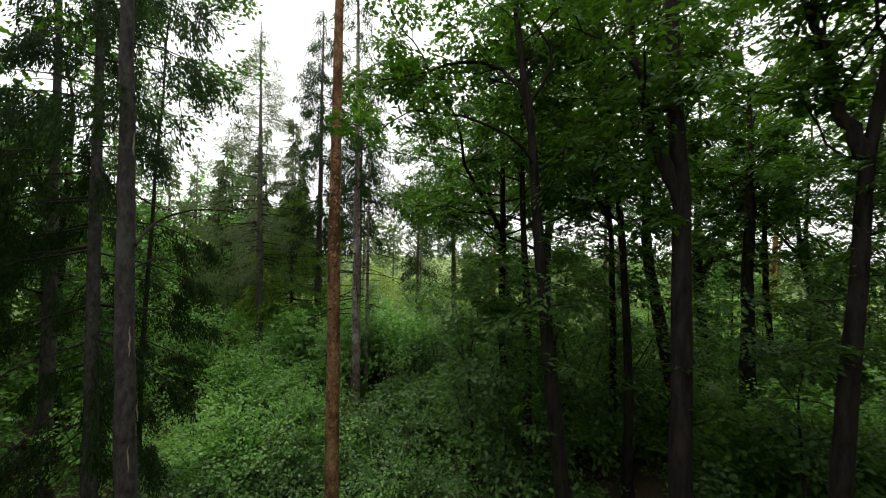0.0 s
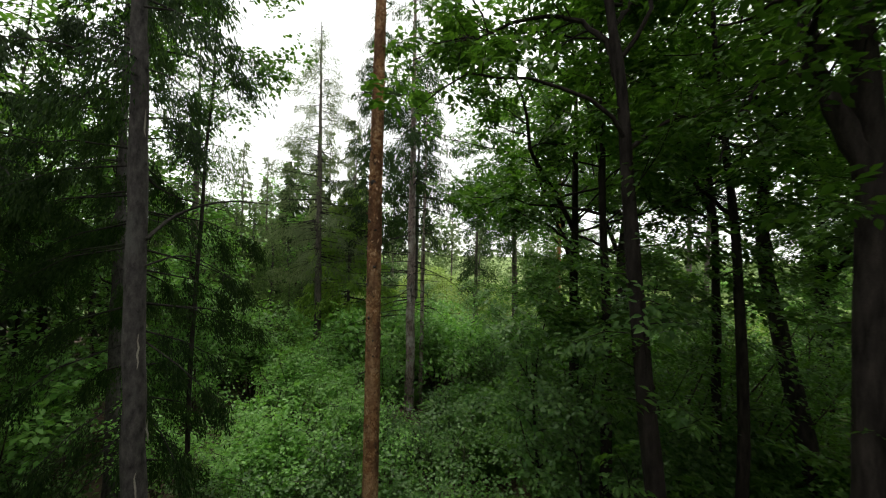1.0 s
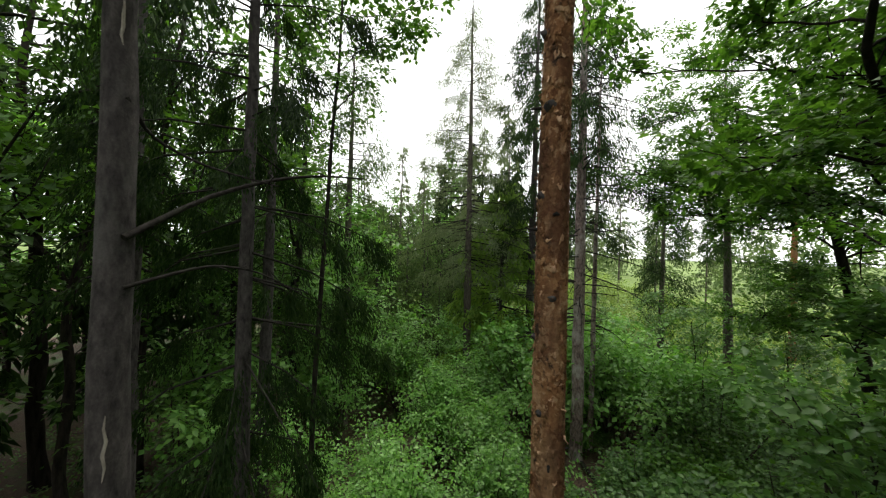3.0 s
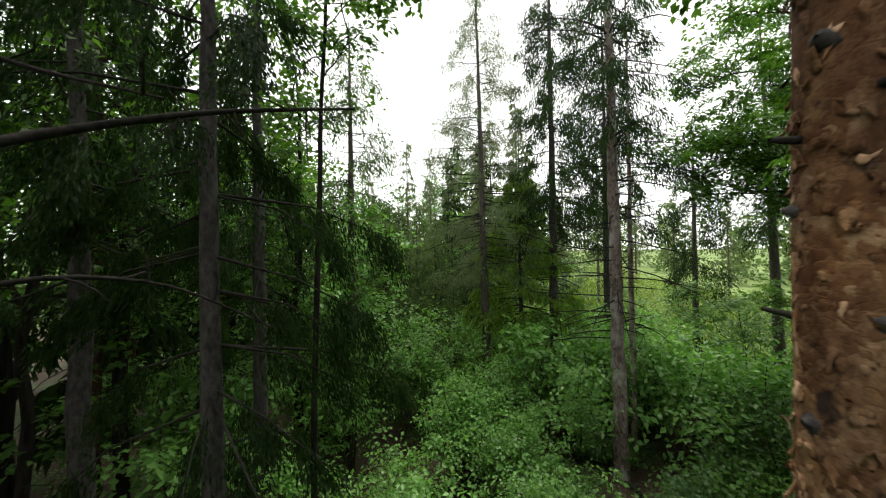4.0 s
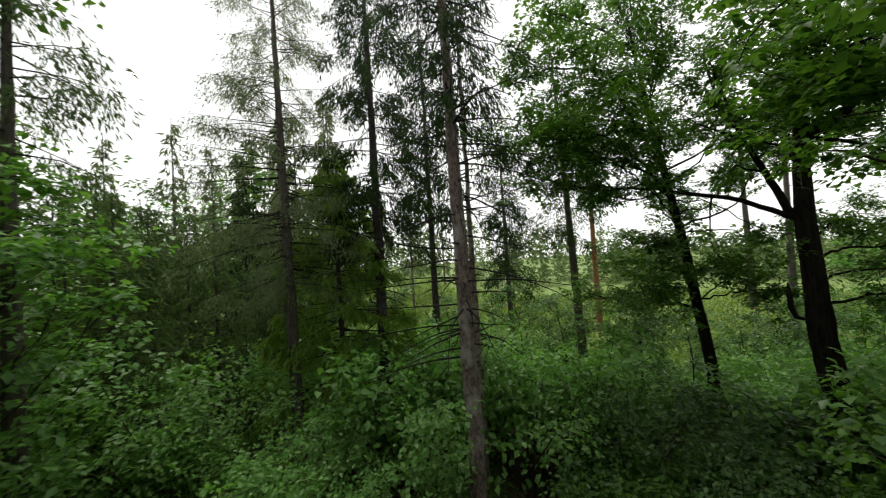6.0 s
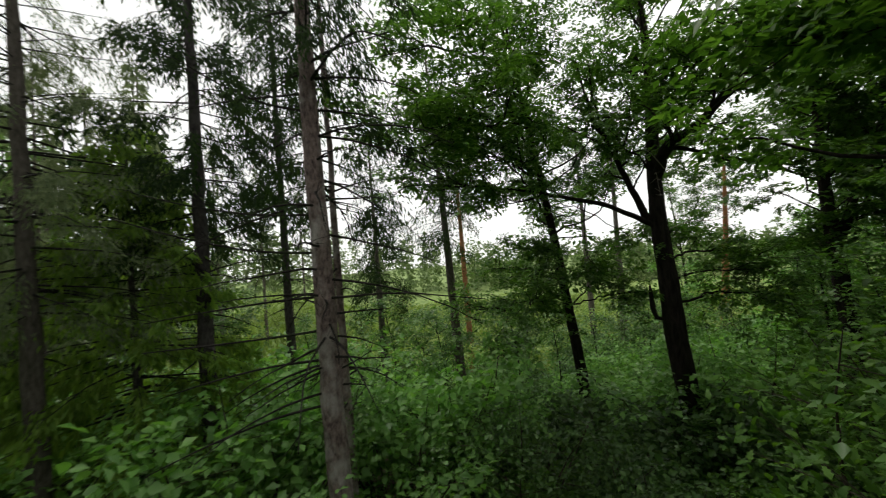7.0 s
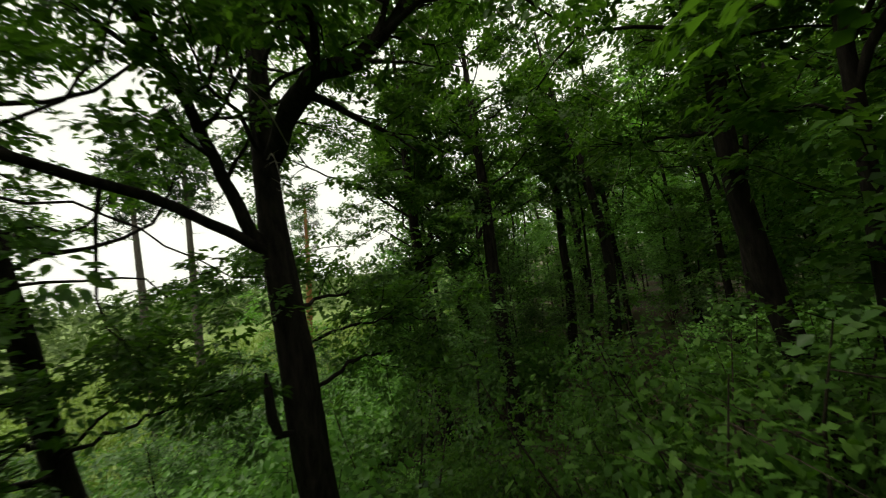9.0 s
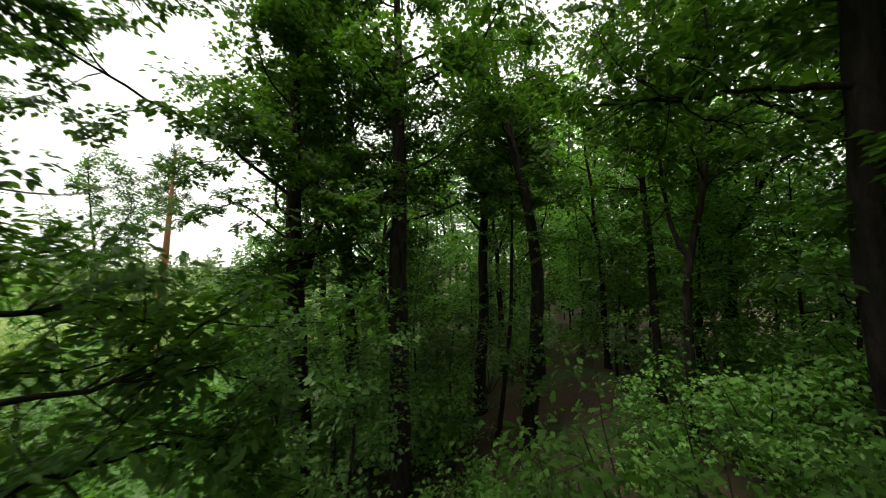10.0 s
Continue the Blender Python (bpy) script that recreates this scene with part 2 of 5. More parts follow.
def leaf_mesh(name, at, out, up, size, width, mat, shape="plain"):
    """Many leaves: at their stalks, pointing along out, facing up; each is folded along its rib."""
    out = out / (np.linalg.norm(out, axis=1)[:, None] + 1e-9)
    side = np.cross(out, up)
    side /= np.linalg.norm(side, axis=1)[:, None] + 1e-9
    nrm = np.cross(side, out)
    s = size[:, None]
    n = len(at)
    if shape == "plain":
        tip = at + out * s - nrm * s * 0.12
        mid = at + out * s * 0.45
        lift = nrm * s * 0.1
        v = np.stack([at, mid - side * s * width + lift, tip, mid + side * s * width + lift], 1)
        base = np.arange(n)[:, None] * 4
        return mesh_of(name, v, [np.concatenate([base + [0, 2, 1], base + [0, 3, 2]])], mat)
    if shape == "oval":
        pts = [(0, 0), (0.7, 0.3), (0.75, 0.62), (0, 1.0)]
    else:
        pts = [(w / 0.3, t) for w, t in LOBES]
    k = len(pts)
    rib = [at + out * s * t - nrm * s * 0.18 * t * t for w, t in pts]
    left = [rib[i] - side * s * width * w + nrm * s * 0.12 * w for i, (w, t) in enumerate(pts)][1:-1]
    right = [rib[i] + side * s * width * w + nrm * s * 0.12 * w for i, (w, t) in enumerate(pts)][1:-1]
    v = np.stack([rib[0], *left, rib[-1], *right[::-1]], 1)
    m = v.shape[1]
    base = np.arange(n)[:, None] * m
    tris = []
    for i in range(1, m - 1):
        tris.append(base + [0, i + 1, i])
    if shape == "oak":
        # strips across the rib keep the lobed outline
        tris = []
        for i in range(1, k - 1):
            a, b2 = i, i + 1 if i + 1 < k - 1 else k - 1
            c, d = m - i, (m - i - 1) if i + 1 < k - 1 else k - 1
            tris.append(base + [a, c, b2])
            if b2 != d:
                tris.append(base + [c, d, b2])
        tris.append(base + [0, m - 1, 1])
    return mesh_of(name, v, [np.concatenate(tris)], mat)


def part(name, me, parent, label=""):
    ob = new(name, me)
    ob.parent = parent
    if label:
        tagged(ob, label)
    return ob


def thing(name, at, label, category, group=""):
    e = new(name)
    e.empty_display_size = 0.2
    e.location = at
    return tagged(e, label, category, group)


def smooth_step(x, a, b):
    u = np.clip((np.asarray(x, float) - a) / (b - a), 0, 1)
    return u * u * (3 - 2 * u)


def ground_z(x, y):
    x, y = np.asarray(x, float), np.asarray(y, float)
    hill = 2.0 * smooth_step(x, 1, 11) * (1 - smooth_step(y, 10, 19))
    drop = -3.2 * smooth_step(y, 15, 38) * smooth_step(x, -9, 8)
    roll = 0.12 * np.sin(x * 0.7 + 1.3 * np.sin(y * 0.31)) + 0.1 * np.sin(y * 0.83 + x * 0.21)
    far = 1.0 * np.sin(x * 0.021 + 0.6) * smooth_step(np.hypot(x, y), 60, 200)
    return hill + drop + roll + far


def spread_leaves(tips, per, spread, flat, rng, size, tilt=0.45, hang=0.15):
    """Leaf stalks, directions, faces and sizes: a flat, tilted spray of leaves round each twig's tip."""
    m, n = len(tips), len(tips) * per
    slope = rng.normal(0, tilt * 0.75, (m, 2))
    wide = rng.uniform(0.6, 1.3, m)
    az = rng.uniform(0, 2 * np.pi, n)
    far = np.sqrt(rng.random(n)) * spread * 1.9 * np.repeat(wide, per)
    dx, dy = far * np.cos(az), far * np.sin(az)
    sl = np.repeat(slope, per, 0)
    dz = -(sl[:, 0] * dx + sl[:, 1] * dy) - hang * far * 0.6 + rng.normal(0, spread * flat * 0.5, n)
    at = np.repeat(tips, per, 0) + np.stack([dx, dy, dz], 1)
    turn = az + rng.normal(0, 0.9, n)
    out = np.stack([np.cos(turn), np.sin(turn), rng.normal(-hang, 0.2, n)], 1)
    out[:, 2] -= sl[:, 0] * out[:, 0] + sl[:, 1] * out[:, 1]
    up = np.stack([sl[:, 0] + rng.normal(0, tilt * 0.55, n), sl[:, 1] + rng.normal(0, tilt * 0.55, n), np.ones(n)], 1)
    return at, out, up, size * rng.uniform(0.65, 1.25, n)


def curved(start, way, length, rise, k, rng, wander=0.12):
    """A limb's line: from start along way, bending up (or down) and wandering a little."""
    pts, d, step = [np.array(start, float)], np.array(way, float), length / (k - 1)
    d /= np.linalg.norm(d)
    for _ in range(k - 1):
        d = d + np.array([0, 0, rise * step / max(length, 0.1)]) + rng.normal(0, wander, 3)
        d /= np.linalg.norm(d)
        pts.append(pts[-1] + d * step)
    return np.array(pts)


def along(line, u):
    """The point at the share u of a line."""
    f = u * (len(line) - 1)
    i = min(int(f), len(line) - 2)
    return line[i] + (line[i + 1] - line[i]) * (f - i)


def trunk_line(knots, step=0.6):
    """A smooth line through a few knots (x, y, z)."""
    k = np.array(knots, float)
    z = np.arange(k[0, 2], k[-1, 2] + step * 0.5, step)
    xy = [np.interp(z, k[:, 2], k[:, i]) for i in range(2)]
    for i in range(2):
        for _ in range(3):
            xy[i][1:-1] = 0.25 * xy[i][:-2] + 0.5 * xy[i][1:-1] + 0.25 * xy[i][2:]
    return np.stack([xy[0], xy[1], z], 1)


# ---- the kinds of tree ----
def crooked(line, amount, rng):
    """The line with a slow sideways wander, none at its foot."""
    k = len(line)
    steps = rng.normal(0, 1, (k, 2))
    for _ in range(4):
        steps[1:-1] = 0.25 * steps[:-2] + 0.5 * steps[1:-1] + 0.25 * steps[2:]
    fade = np.clip(np.arange(k) / 4.0, 0, 1)[:, None]
    out = line.copy()
    out[:, :2] += steps * amount * fade
    return out


def broadleaf(name, knots, radius, seed, label, limbs=(), crown_from=6.5, n_limbs=18, reach=3.2, twigs=5, per=40, leaf=0.14, clump=0.2, shape="oval",
              mat=None, bark=None, group="", category="oak tree", sides=14, rise=0.35, fine_twigs=True, skirt=(0, 0, 0), skirt_reach=1.4, forks=0, wiggle=0.06, steep=0.5):
    """A broadleaved tree: a crooked trunk along knots, given limbs (radius, points), forked stems, random limbs above crown_from,
    short leafy shoots on the trunk (skirt: from, to, how many), twigs and clumps of leaves."""
    rng = np.random.default_rng(seed)
    mat, bark = mat or OAK_LEAF, bark or OAK_BARK
    line = trunk_line(knots)
    base = line[0].copy()
    line = crooked(line - base, wiggle, rng)
    h = line[-1, 2]
    t = line[:, 2] / h
    rad = radius * (1 - 0.85 * t ** 1.4) * (1 + 0.55 * np.exp(-line[:, 2] / 0.45))
    top = thing(name, base, label, category, group)
    w = Wood()
    w.limb(line, rad, sides, 0.06, rng)
    part("trunk", w.mesh("trunk", bark), top)
    small, tips = Wood(), []

    def grow(path, r0, n):
        for _ in range(n):
            u = rng.uniform(0.3, 1.0)
            p = along(path, u)
            d = along(path, min(1.0, u + 0.1)) - along(path, u - 0.15)
            d = d / np.linalg.norm(d) + rng.normal(0, 0.8, 3) * np.array([1, 1, 0.45])
            tw = curved(p, d, rng.uniform(0.4, 1.2) * (0.45 + 0.17 * reach), 0.1, 4, rng, 0.3)
            if fine_twigs or rng.random() < 0.3:
                small.limb(tw[::3] if not fine_twigs else tw, np.linspace(max(r0 * 0.25, 0.011), 0.004, len(tw))[::3 if not fine_twigs else 1], 3)
            tips.append(tw[-1])
            tips.append(along(tw, rng.uniform(0.35, 0.7)))

    stems = [(line, rad, crown_from - base[2])]
    for i in range(forks):
        z0 = rng.uniform(max(2.5, crown_from - base[2] - 1.5), crown_from - base[2] + 2.0)
        az = rng.uniform(0, 2 * math.pi)
        p0 = along(line, z0 / h)
        stem = curved(p0, (0.55 * math.sin(az), 0.55 * math.cos(az), 1), (h - z0) * rng.uniform(0.8, 0.95), 0.3, 12, rng, 0.14)
        r1 = np.interp(z0, line[:, 2], rad) * rng.uniform(0.6, 0.8)
        rr = r1 * (1 - 0.85 * np.linspace(0, 1, 12) ** 1.3)
        lw = Wood()
        lw.limb(stem, rr, max(6, sides - 4), 0.05, rng)
        part("limb", lw.mesh("limb", bark), top)
        stems.append((stem, rr, 0.0))
    for r0, *knots_of in limbs:
        path = np.array(knots_of, float) - base
        if len(path) < 4:
            path = np.array([along(path, v) for v in np.linspace(0, 1, 4)])
        path = np.array([along(path, v) for v in np.linspace(0, 1, 19)])
        path[1:-1] = 0.25 * path[:-2] + 0.5 * path[1:-1] + 0.25 * path[2:]
        path[1:] += rng.normal(0, 0.03, (18, 3))
        length = np.linalg.norm(np.diff(path, axis=0), axis=1).sum()
        lw = Wood()
        lw.limb(path, r0 * (1 - 0.8 * np.linspace(0, 1, len(path))), 8, 0.05, rng)
        part("limb", lw.mesh("limb", bark), top)
        grow(path, r0, int(twigs * 1.5))
        for _ in range(int(length * 1.4)):
            u = rng.uniform(0.25, 0.98)
            dd = (path[-1] - path[0]) / length + rng.normal(0, 0.8, 3) * np.array([1, 1, 0.6])
            sub = curved(along(path, u), dd, length * rng.uniform(0.2, 0.4), 0.2, 6, rng, 0.28)
            small.limb(sub, np.linspace(r0 * 0.35, 0.01, len(sub)), 4)
            grow(sub, r0 * 0.4, max(2, twigs // 2))
    turn = rng.uniform(0, 360)
    for i in range(n_limbs):
        stem, srad, z_from = stems[i % len(stems)]
        u = (i + rng.uniform(0, 0.9)) / n_limbs
        hh = stem[-1, 2]
        z = z_from + u * (hh - z_from) * 0.97 if z_from else stem[0, 2] + u * (hh - stem[0, 2]) * 0.97
        share = np.clip(np.interp(z, stem[:, 2], np.linspace(0, 1, len(stem))), 0, 1)
        p0 = along(stem, share)
        az = radians(turn + i * 137.5 + rng.uniform(-40, 40))
        length = reach * (0.55 + 0.75 * math.sin(min(1, 0.25 + u) * math.pi * 0.8)) * rng.uniform(0.5, 1.25)
        d = np.array([math.sin(az), math.cos(az), rng.uniform(0.0, 2 * steep) + 0.5 * u])
        path = curved(p0, d, length, rise * rng.uniform(-0.6, 1.6), 9, rng, 0.26)
        r0 = max(0.014, min(np.interp(share, np.linspace(0, 1, len(srad)), srad) * 0.5, 0.05) * rng.uniform(0.5, 1.1))
        small.limb(path if fine_twigs else path[::2], np.linspace(r0, 0.009, 9 if fine_twigs else 5), 5 if fine_twigs else 3)
        grow(path, r0, twigs)
    z0, z1, n = skirt
    for _ in range(n):
        z = rng.uniform(z0, z1) - base[2]
        az = rng.uniform(0, 2 * math.pi)
        tw = curved(along(line, np.interp(z, line[:, 2], np.linspace(0, 1, len(line)))), (math.sin(az), math.cos(az), rng.uniform(0, 0.7)), skirt_reach * rng.uniform(0.3, 1.3), -0.15, 5, rng, 0.2)
        small.limb(tw, np.linspace(0.014, 0.005, 5), 3)
        tips.extend((tw[-1], along(tw, 0.55)))
    tagged(part("branchwork", small.mesh("branchwork", bark), top), kind="stuff")
    at, out, up, size = spread_leaves(np.array(tips), per, clump, 0.45, rng, leaf, 0.5)
    part("crown", leaf_mesh("crown", at, out, up, size, 0.36 if shape == "plain" else 0.3, mat, shape), top, "green leaves in loose clumps")
    return top


def conifer(name, at, height, radius, seed, label, crown_from=1.5, reach=2.0, gap=0.4, per_whorl=5, twig=0.4, per_metre=9, droop=-0.5,
            mat=None, bark=None, dead=(0.0, 0.0), n_dead=0, dead_len=1.6, top_lean=(0, 0), group="", category="spruce tree", sides=14, cards=2, width=0.1, strand=0.0, loose=0.3):
    """A spruce or larch: a straight trunk, whorls of drooping branches with hanging twigs, dead branches below."""
    rng = np.random.default_rng(seed)
    mat, bark = mat or NEEDLE, bark or SPRUCE_BARK
    top = thing(name, at, label, category, group)
    z = np.arange(-0.4, height + 0.01, 0.6)
    line = np.stack([top_lean[0] * z, top_lean[1] * z, z], 1) + np.concatenate([rng.normal(0, 0.012, (len(z), 2)), np.zeros((len(z), 1))], 1)
    t = np.clip(z / height, 0, 1)
    w = Wood()
    w.limb(line, radius * (1 - 0.93 * t ** 1.35) * (1 + 0.25 * np.exp(-np.clip(z, 0, 99) / 0.4)), sides, 0.035, rng)
    part("trunk", w.mesh("trunk", bark), top)
    small, pos, ways = Wood(), [], []
    zz = crown_from
    while zz < height - 0.3:
        u = (zz - crown_from) / (height - crown_from)
        for i in range(per_whorl):
            if rng.random() < 0.12:
                continue
            az = rng.uniform(0, 2 * math.pi)
            length = max(0.25, reach * (1 - u) ** 0.75 * (0.65 + 0.35 * min(1, u * 6)) * rng.uniform(0.65, 1.15))
            d = np.array([math.sin(az), math.cos(az), 0.25 - 0.35 * (1 - u)])
            path = curved(along(line, (zz + 0.4 + rng.uniform(-0.15, 0.15)) / (height + 0.4)), d, length, droop * (1 - 0.7 * u), 5, rng, 0.06)
            small.limb(path[::2], np.linspace(0.009 + 0.007 * length, 0.004, 3), 4 if sides > 8 else 3)
            n = max(3, int(length * per_metre))
            dd = (path[-1] - path[0]) / length
            sprays = np.sqrt(rng.uniform(0.04, 1, max(2, n // 7)))  # near trees hang their twigs in sprays with gaps between
            sides_of = rng.choice((-1, 1), len(sprays))
            for v in np.sqrt(rng.uniform(0.02, 1, n)):
                k = rng.integers(len(sprays))
                if cards >= 8:
                    v = min(1.0, max(0.02, sprays[k] + rng.normal(0, 0.025)))
                p = along(path, v)
                sd = np.array([-dd[1], dd[0], 0]) * (sides_of[k] if cards >= 8 else rng.choice((-1, 1)))
                pos.append(p)
                ways.append(dd * rng.uniform(0.1, 0.6) + sd * rng.uniform(0.02, loose * 2.2) + np.array([0, 0, -rng.uniform(0.5, 1.3)]))
        zz += gap * rng.uniform(0.75, 1.25)
    for _ in range(n_dead):
        z0 = rng.uniform(*dead)
        az = rng.uniform(0, 2 * math.pi)
        d = np.array([math.sin(az), math.cos(az), rng.uniform(-0.2, 0.25)])
        length = dead_len * rng.uniform(0.35, 1.2)
        path = curved(along(line, (z0 + 0.4) / (height + 0.4)), d, length, -0.45, 6, rng, 0.08)
        dw = Wood()
        dw.limb(path, np.linspace(0.03, 0.006, 6), 5)
        for _ in range(int(3 * length)):
            p = along(path, rng.uniform(0.25, 1))
            dw.limb(curved(p, d + rng.normal(0, 0.7, 3), rng.uniform(0.15, 0.5), -0.4, 4, rng, 0.15), np.linspace(0.007, 0.003, 4), 3)
        part("dead_branch", dw.mesh("dead_branch", DEAD_WOOD), top, "bare grey dead branch")
    tagged(part("branchwork", small.mesh("branchwork", DEAD_WOOD), top), kind="stuff")
    pos, ways = np.repeat(np.array(pos), cards, 0), np.repeat(np.array(ways), cards, 0)
    n = len(pos)
    ways = ways + rng.normal(0, loose, (n, 3))
    up = rng.normal(0, 1, (n, 3))
    pos = pos + ways * (strand * rng.random((n, 1)))
    part("crown", leaf_mesh("crown", pos + rng.normal(0, 0.05, (n, 3)), ways, up, twig * rng.uniform(0.5, 1.3, n), width, mat), top, "drooping needle twigs")
    return top


def pine(name, knots, radius, seed, label, crown_from, reach=2.0, n_limbs=16, group="", stubs=6, bark=None, sides=16, needle=1.0, stub_length=0.5):
    """A Scots pine: a long bare orange trunk with stubs and tufts of needles at the top."""
    rng = np.random.default_rng(seed)
    line = trunk_line(knots, 0.35)
    base = line[0].copy()
    line = line - base
    h = line[-1, 2]
    top = thing(name, base, label, "pine tree", group)
    rad = radius * (1 - 0.75 * (line[:, 2] / h) ** 1.3) * (1 + 0.35 * np.exp(-line[:, 2] / 0.5))
    w = Wood()
    w.limb(line, rad, sides, 0.03, rng)
    part("trunk", w.mesh("trunk", bark or PINE_BARK), top)
    for _ in range(stubs):
        u = rng.uniform(0.2, 0.75)
        az = rng.uniform(0, 2 * math.pi)
        sw = Wood()
        sw.limb(curved(along(line, u), (math.sin(az), math.cos(az), 0.15), radius + rng.uniform(0.2, 1.0) * stub_length, -0.2, 4, rng, 0.1), np.linspace(0.022, 0.008, 4), 6)
        part("branch_stub", sw.mesh("branch_stub", DEAD_WOOD), top, "broken dead branch stub")
    small, tips = Wood(), []
    for i in range(n_limbs):
        u = crown_from + (1 - crown_from) * (i + rng.random()) / n_limbs
        az = radians(i * 137.5)
        path = curved(along(line, u), (math.sin(az), math.cos(az), 0.3), reach * (1.25 - u * 0.6) * rng.uniform(0.7, 1.2), 0.3, 6, rng, 0.15)
        small.limb(path, np.linspace(0.04, 0.012, 6), 5)
        for _ in range(9):
            p = along(path, rng.uniform(0.35, 1))
            tips.append(p + rng.normal(0, 0.25, 3))
    tagged(part("branchwork", small.mesh("branchwork", bark or PINE_BARK), top), kind="stuff")
    tips = np.array(tips)
    n = len(tips) * 24
    at = np.repeat(tips, 24, 0) + rng.normal(0, 0.14, (n, 3))
    part("crown", leaf_mesh("crown", at, rng.normal(0, 1, (n, 3)) + np.array([0, 0, 0.5]), rng.normal(0, 1, (n, 3)), needle * rng.uniform(0.1, 0.22, n), 0.09, PINE_NEEDLE), top, "tufts of blue-green needles")
    return top


def shrub(name, at, height, spread, seed, label, mat, stems=5, twigs=16, per=26, leaf=0.085, clump=0.2, shape="plain", group="", category="shrub"):
    """A shrub or sapling: several thin stems from one foot, twigs and layered leaves."""
    rng = np.random.default_rng(seed)
    top = thing(name, at, label, category, group)
    w, tips = Wood(), []
    for i in range(stems):
        az = rng.uniform(0, 2 * math.pi)
        lean = rng.uniform(0.1, 0.6)
        stem = curved((0, 0, -0.2), (lean * math.sin(az), lean * math.cos(az), 1), height * rng.uniform(0.75, 1.05), -0.1 * spread / height, 7, rng, 0.07)
        w.limb(stem, np.linspace(0.016 + 0.006 * height, 0.006, 7), 4)
        for j in range(twigs):
            u = rng.uniform(0.28, 1.0) ** 0.8
            a2 = rng.uniform(0, 2 * math.pi)
            tw = curved(along(stem, u), (math.sin(a2), math.cos(a2), rng.uniform(0.0, 0.7)), spread * (1.15 - 0.65 * u) * rng.uniform(0.35, 0.9), -0.1, 4, rng, 0.12)
            if j % 3 == 0:
                w.limb(tw[::3], (0.01, 0.004), 3)
            tips.extend(along(tw, v) for v in (0.5, 0.8, 1.0))
    tagged(part("stemwork", w.mesh("stemwork", TWIG), top), kind="stuff")
    at2, out, up, size = spread_leaves(np.array(tips), per, clump, 0.45, rng, leaf, 0.6, 0.25)
    part("foliage", leaf_mesh("foliage", at2, out, up, size, 0.36 if shape != "oak" else 0.27, mat, shape), top)
    return top


def place(proto, x, y, turn, size, sink=0.0):
    m = Matrix.Translation((x, y, float(ground_z(x, y)) - sink)) @ Matrix.Rotation(turn, 4, "Z") @ Matrix.Scale(size, 4)
    return copy_thing(proto, m)


# ---- ground ----
def build_ground():
    xs = np.concatenate([np.linspace(-2500, -80, 12), np.linspace(-70, 110, 121), np.linspace(125, 2500, 12)])
    ys = np.concatenate([np.linspace(-2500, -40, 12), np.linspace(-30, 130, 107), np.linspace(145, 2500, 12)])
    gx, gy = np.meshgrid(xs, ys, indexing="ij")
    v = np.stack([gx, gy, ground_z(gx, gy)], -1).reshape(-1, 3)
    a, b = len(xs), len(ys)
    i, j = np.meshgrid(np.arange(a - 1), np.arange(b - 1), indexing="ij")
    f = np.stack([i * b + j, (i + 1) * b + j, (i + 1) * b + j + 1, i * b + j + 1], -1).reshape(-1, 4)
    tagged(new("ground", mesh_of("ground", v, [f], FLOOR, True)), "forest floor of brown leaf litter and moss, grassy in the clearing", "ground", kind="structure")


build_ground()


def on_ground(*knots):
    """Knots (x, y, z) with a foot set into the ground below the first."""
    x, y, z = knots[0]
    return [(x, y, float(ground_z(x, y)) - 0.3), *[k for k in knots if k[2] > float(ground_z(x, y)) + 0.5]]


# ---- the trees along the flight ----
def foot(x, y):
    return x, y, float(ground_z(x, y))


spruce_scarred = conifer("spruce_tree", foot(-4.56, 5.59), 19, 0.16, 11, "grey-brown spruce trunk with pale scars and bare branches", crown_from=10.6, reach=1.7, gap=0.8,
                         per_whorl=4, per_metre=30, dead=(2, 7), n_dead=5, dead_len=1.0, top_lean=(-0.02, -0.006), width=0.15, twig=0.09, cards=12, strand=0.5, loose=0.13)


def bare_branch(tree, knots, r0, seed, mat=None, label="long mossy dead branch"):
    """A long bare branch along knots, with a few dead side twigs."""
    rng = np.random.default_rng(seed)
    path = np.array(knots, float) - np.array(tree.location)
    path = np.array([along(path, v) for v in np.linspace(0, 1, 13)])
    for _ in range(2):
        path[1:-1] = 0.25 * path[:-2] + 0.5 * path[1:-1] + 0.25 * path[2:]
    w = Wood()
    w.limb(path, np.linspace(r0, r0 * 0.3, 13), 8, 0.06, rng)
    for _ in range(7):
        w.limb(curved(along(path, rng.uniform(0.2, 1)), rng.normal(0, 1, 3), rng.uniform(0.1, 0.35), -0.5, 4, rng, 0.15), np.linspace(0.007, 0.003, 4), 4)
    part("dead_branch", w.mesh("dead_branch", mat or DEAD_WOOD), tree, label)


bare_branch(spruce_scarred, [(-4.6, 5.55, 8.1), (-4.85, 6.2, 8.5), (-4.75, 6.8, 8.76), (-4.5, 7.2, 8.84), (-4.1, 7.35, 8.8)], 0.026, 1)
bare_branch(spruce_scarred, [(-4.66, 5.55, 9.1), (-4.8, 5.75, 8.88), (-4.7, 6.1, 8.72), (-4.2, 6.45, 8.58)], 0.018, 2)
bare_branch(spruce_scarred, [(-4.62, 5.56, 7.75), (-4.78, 6.2, 7.9), (-4.85, 6.7, 7.82), (-4.7, 7.2, 7.5)], 0.016, 3)
bare_branch(spruce_scarred, [(-4.7, 5.5, 10.2), (-5.2, 5.0, 10.4), (-5.6, 4.4, 10.2)], 0.016, 4)


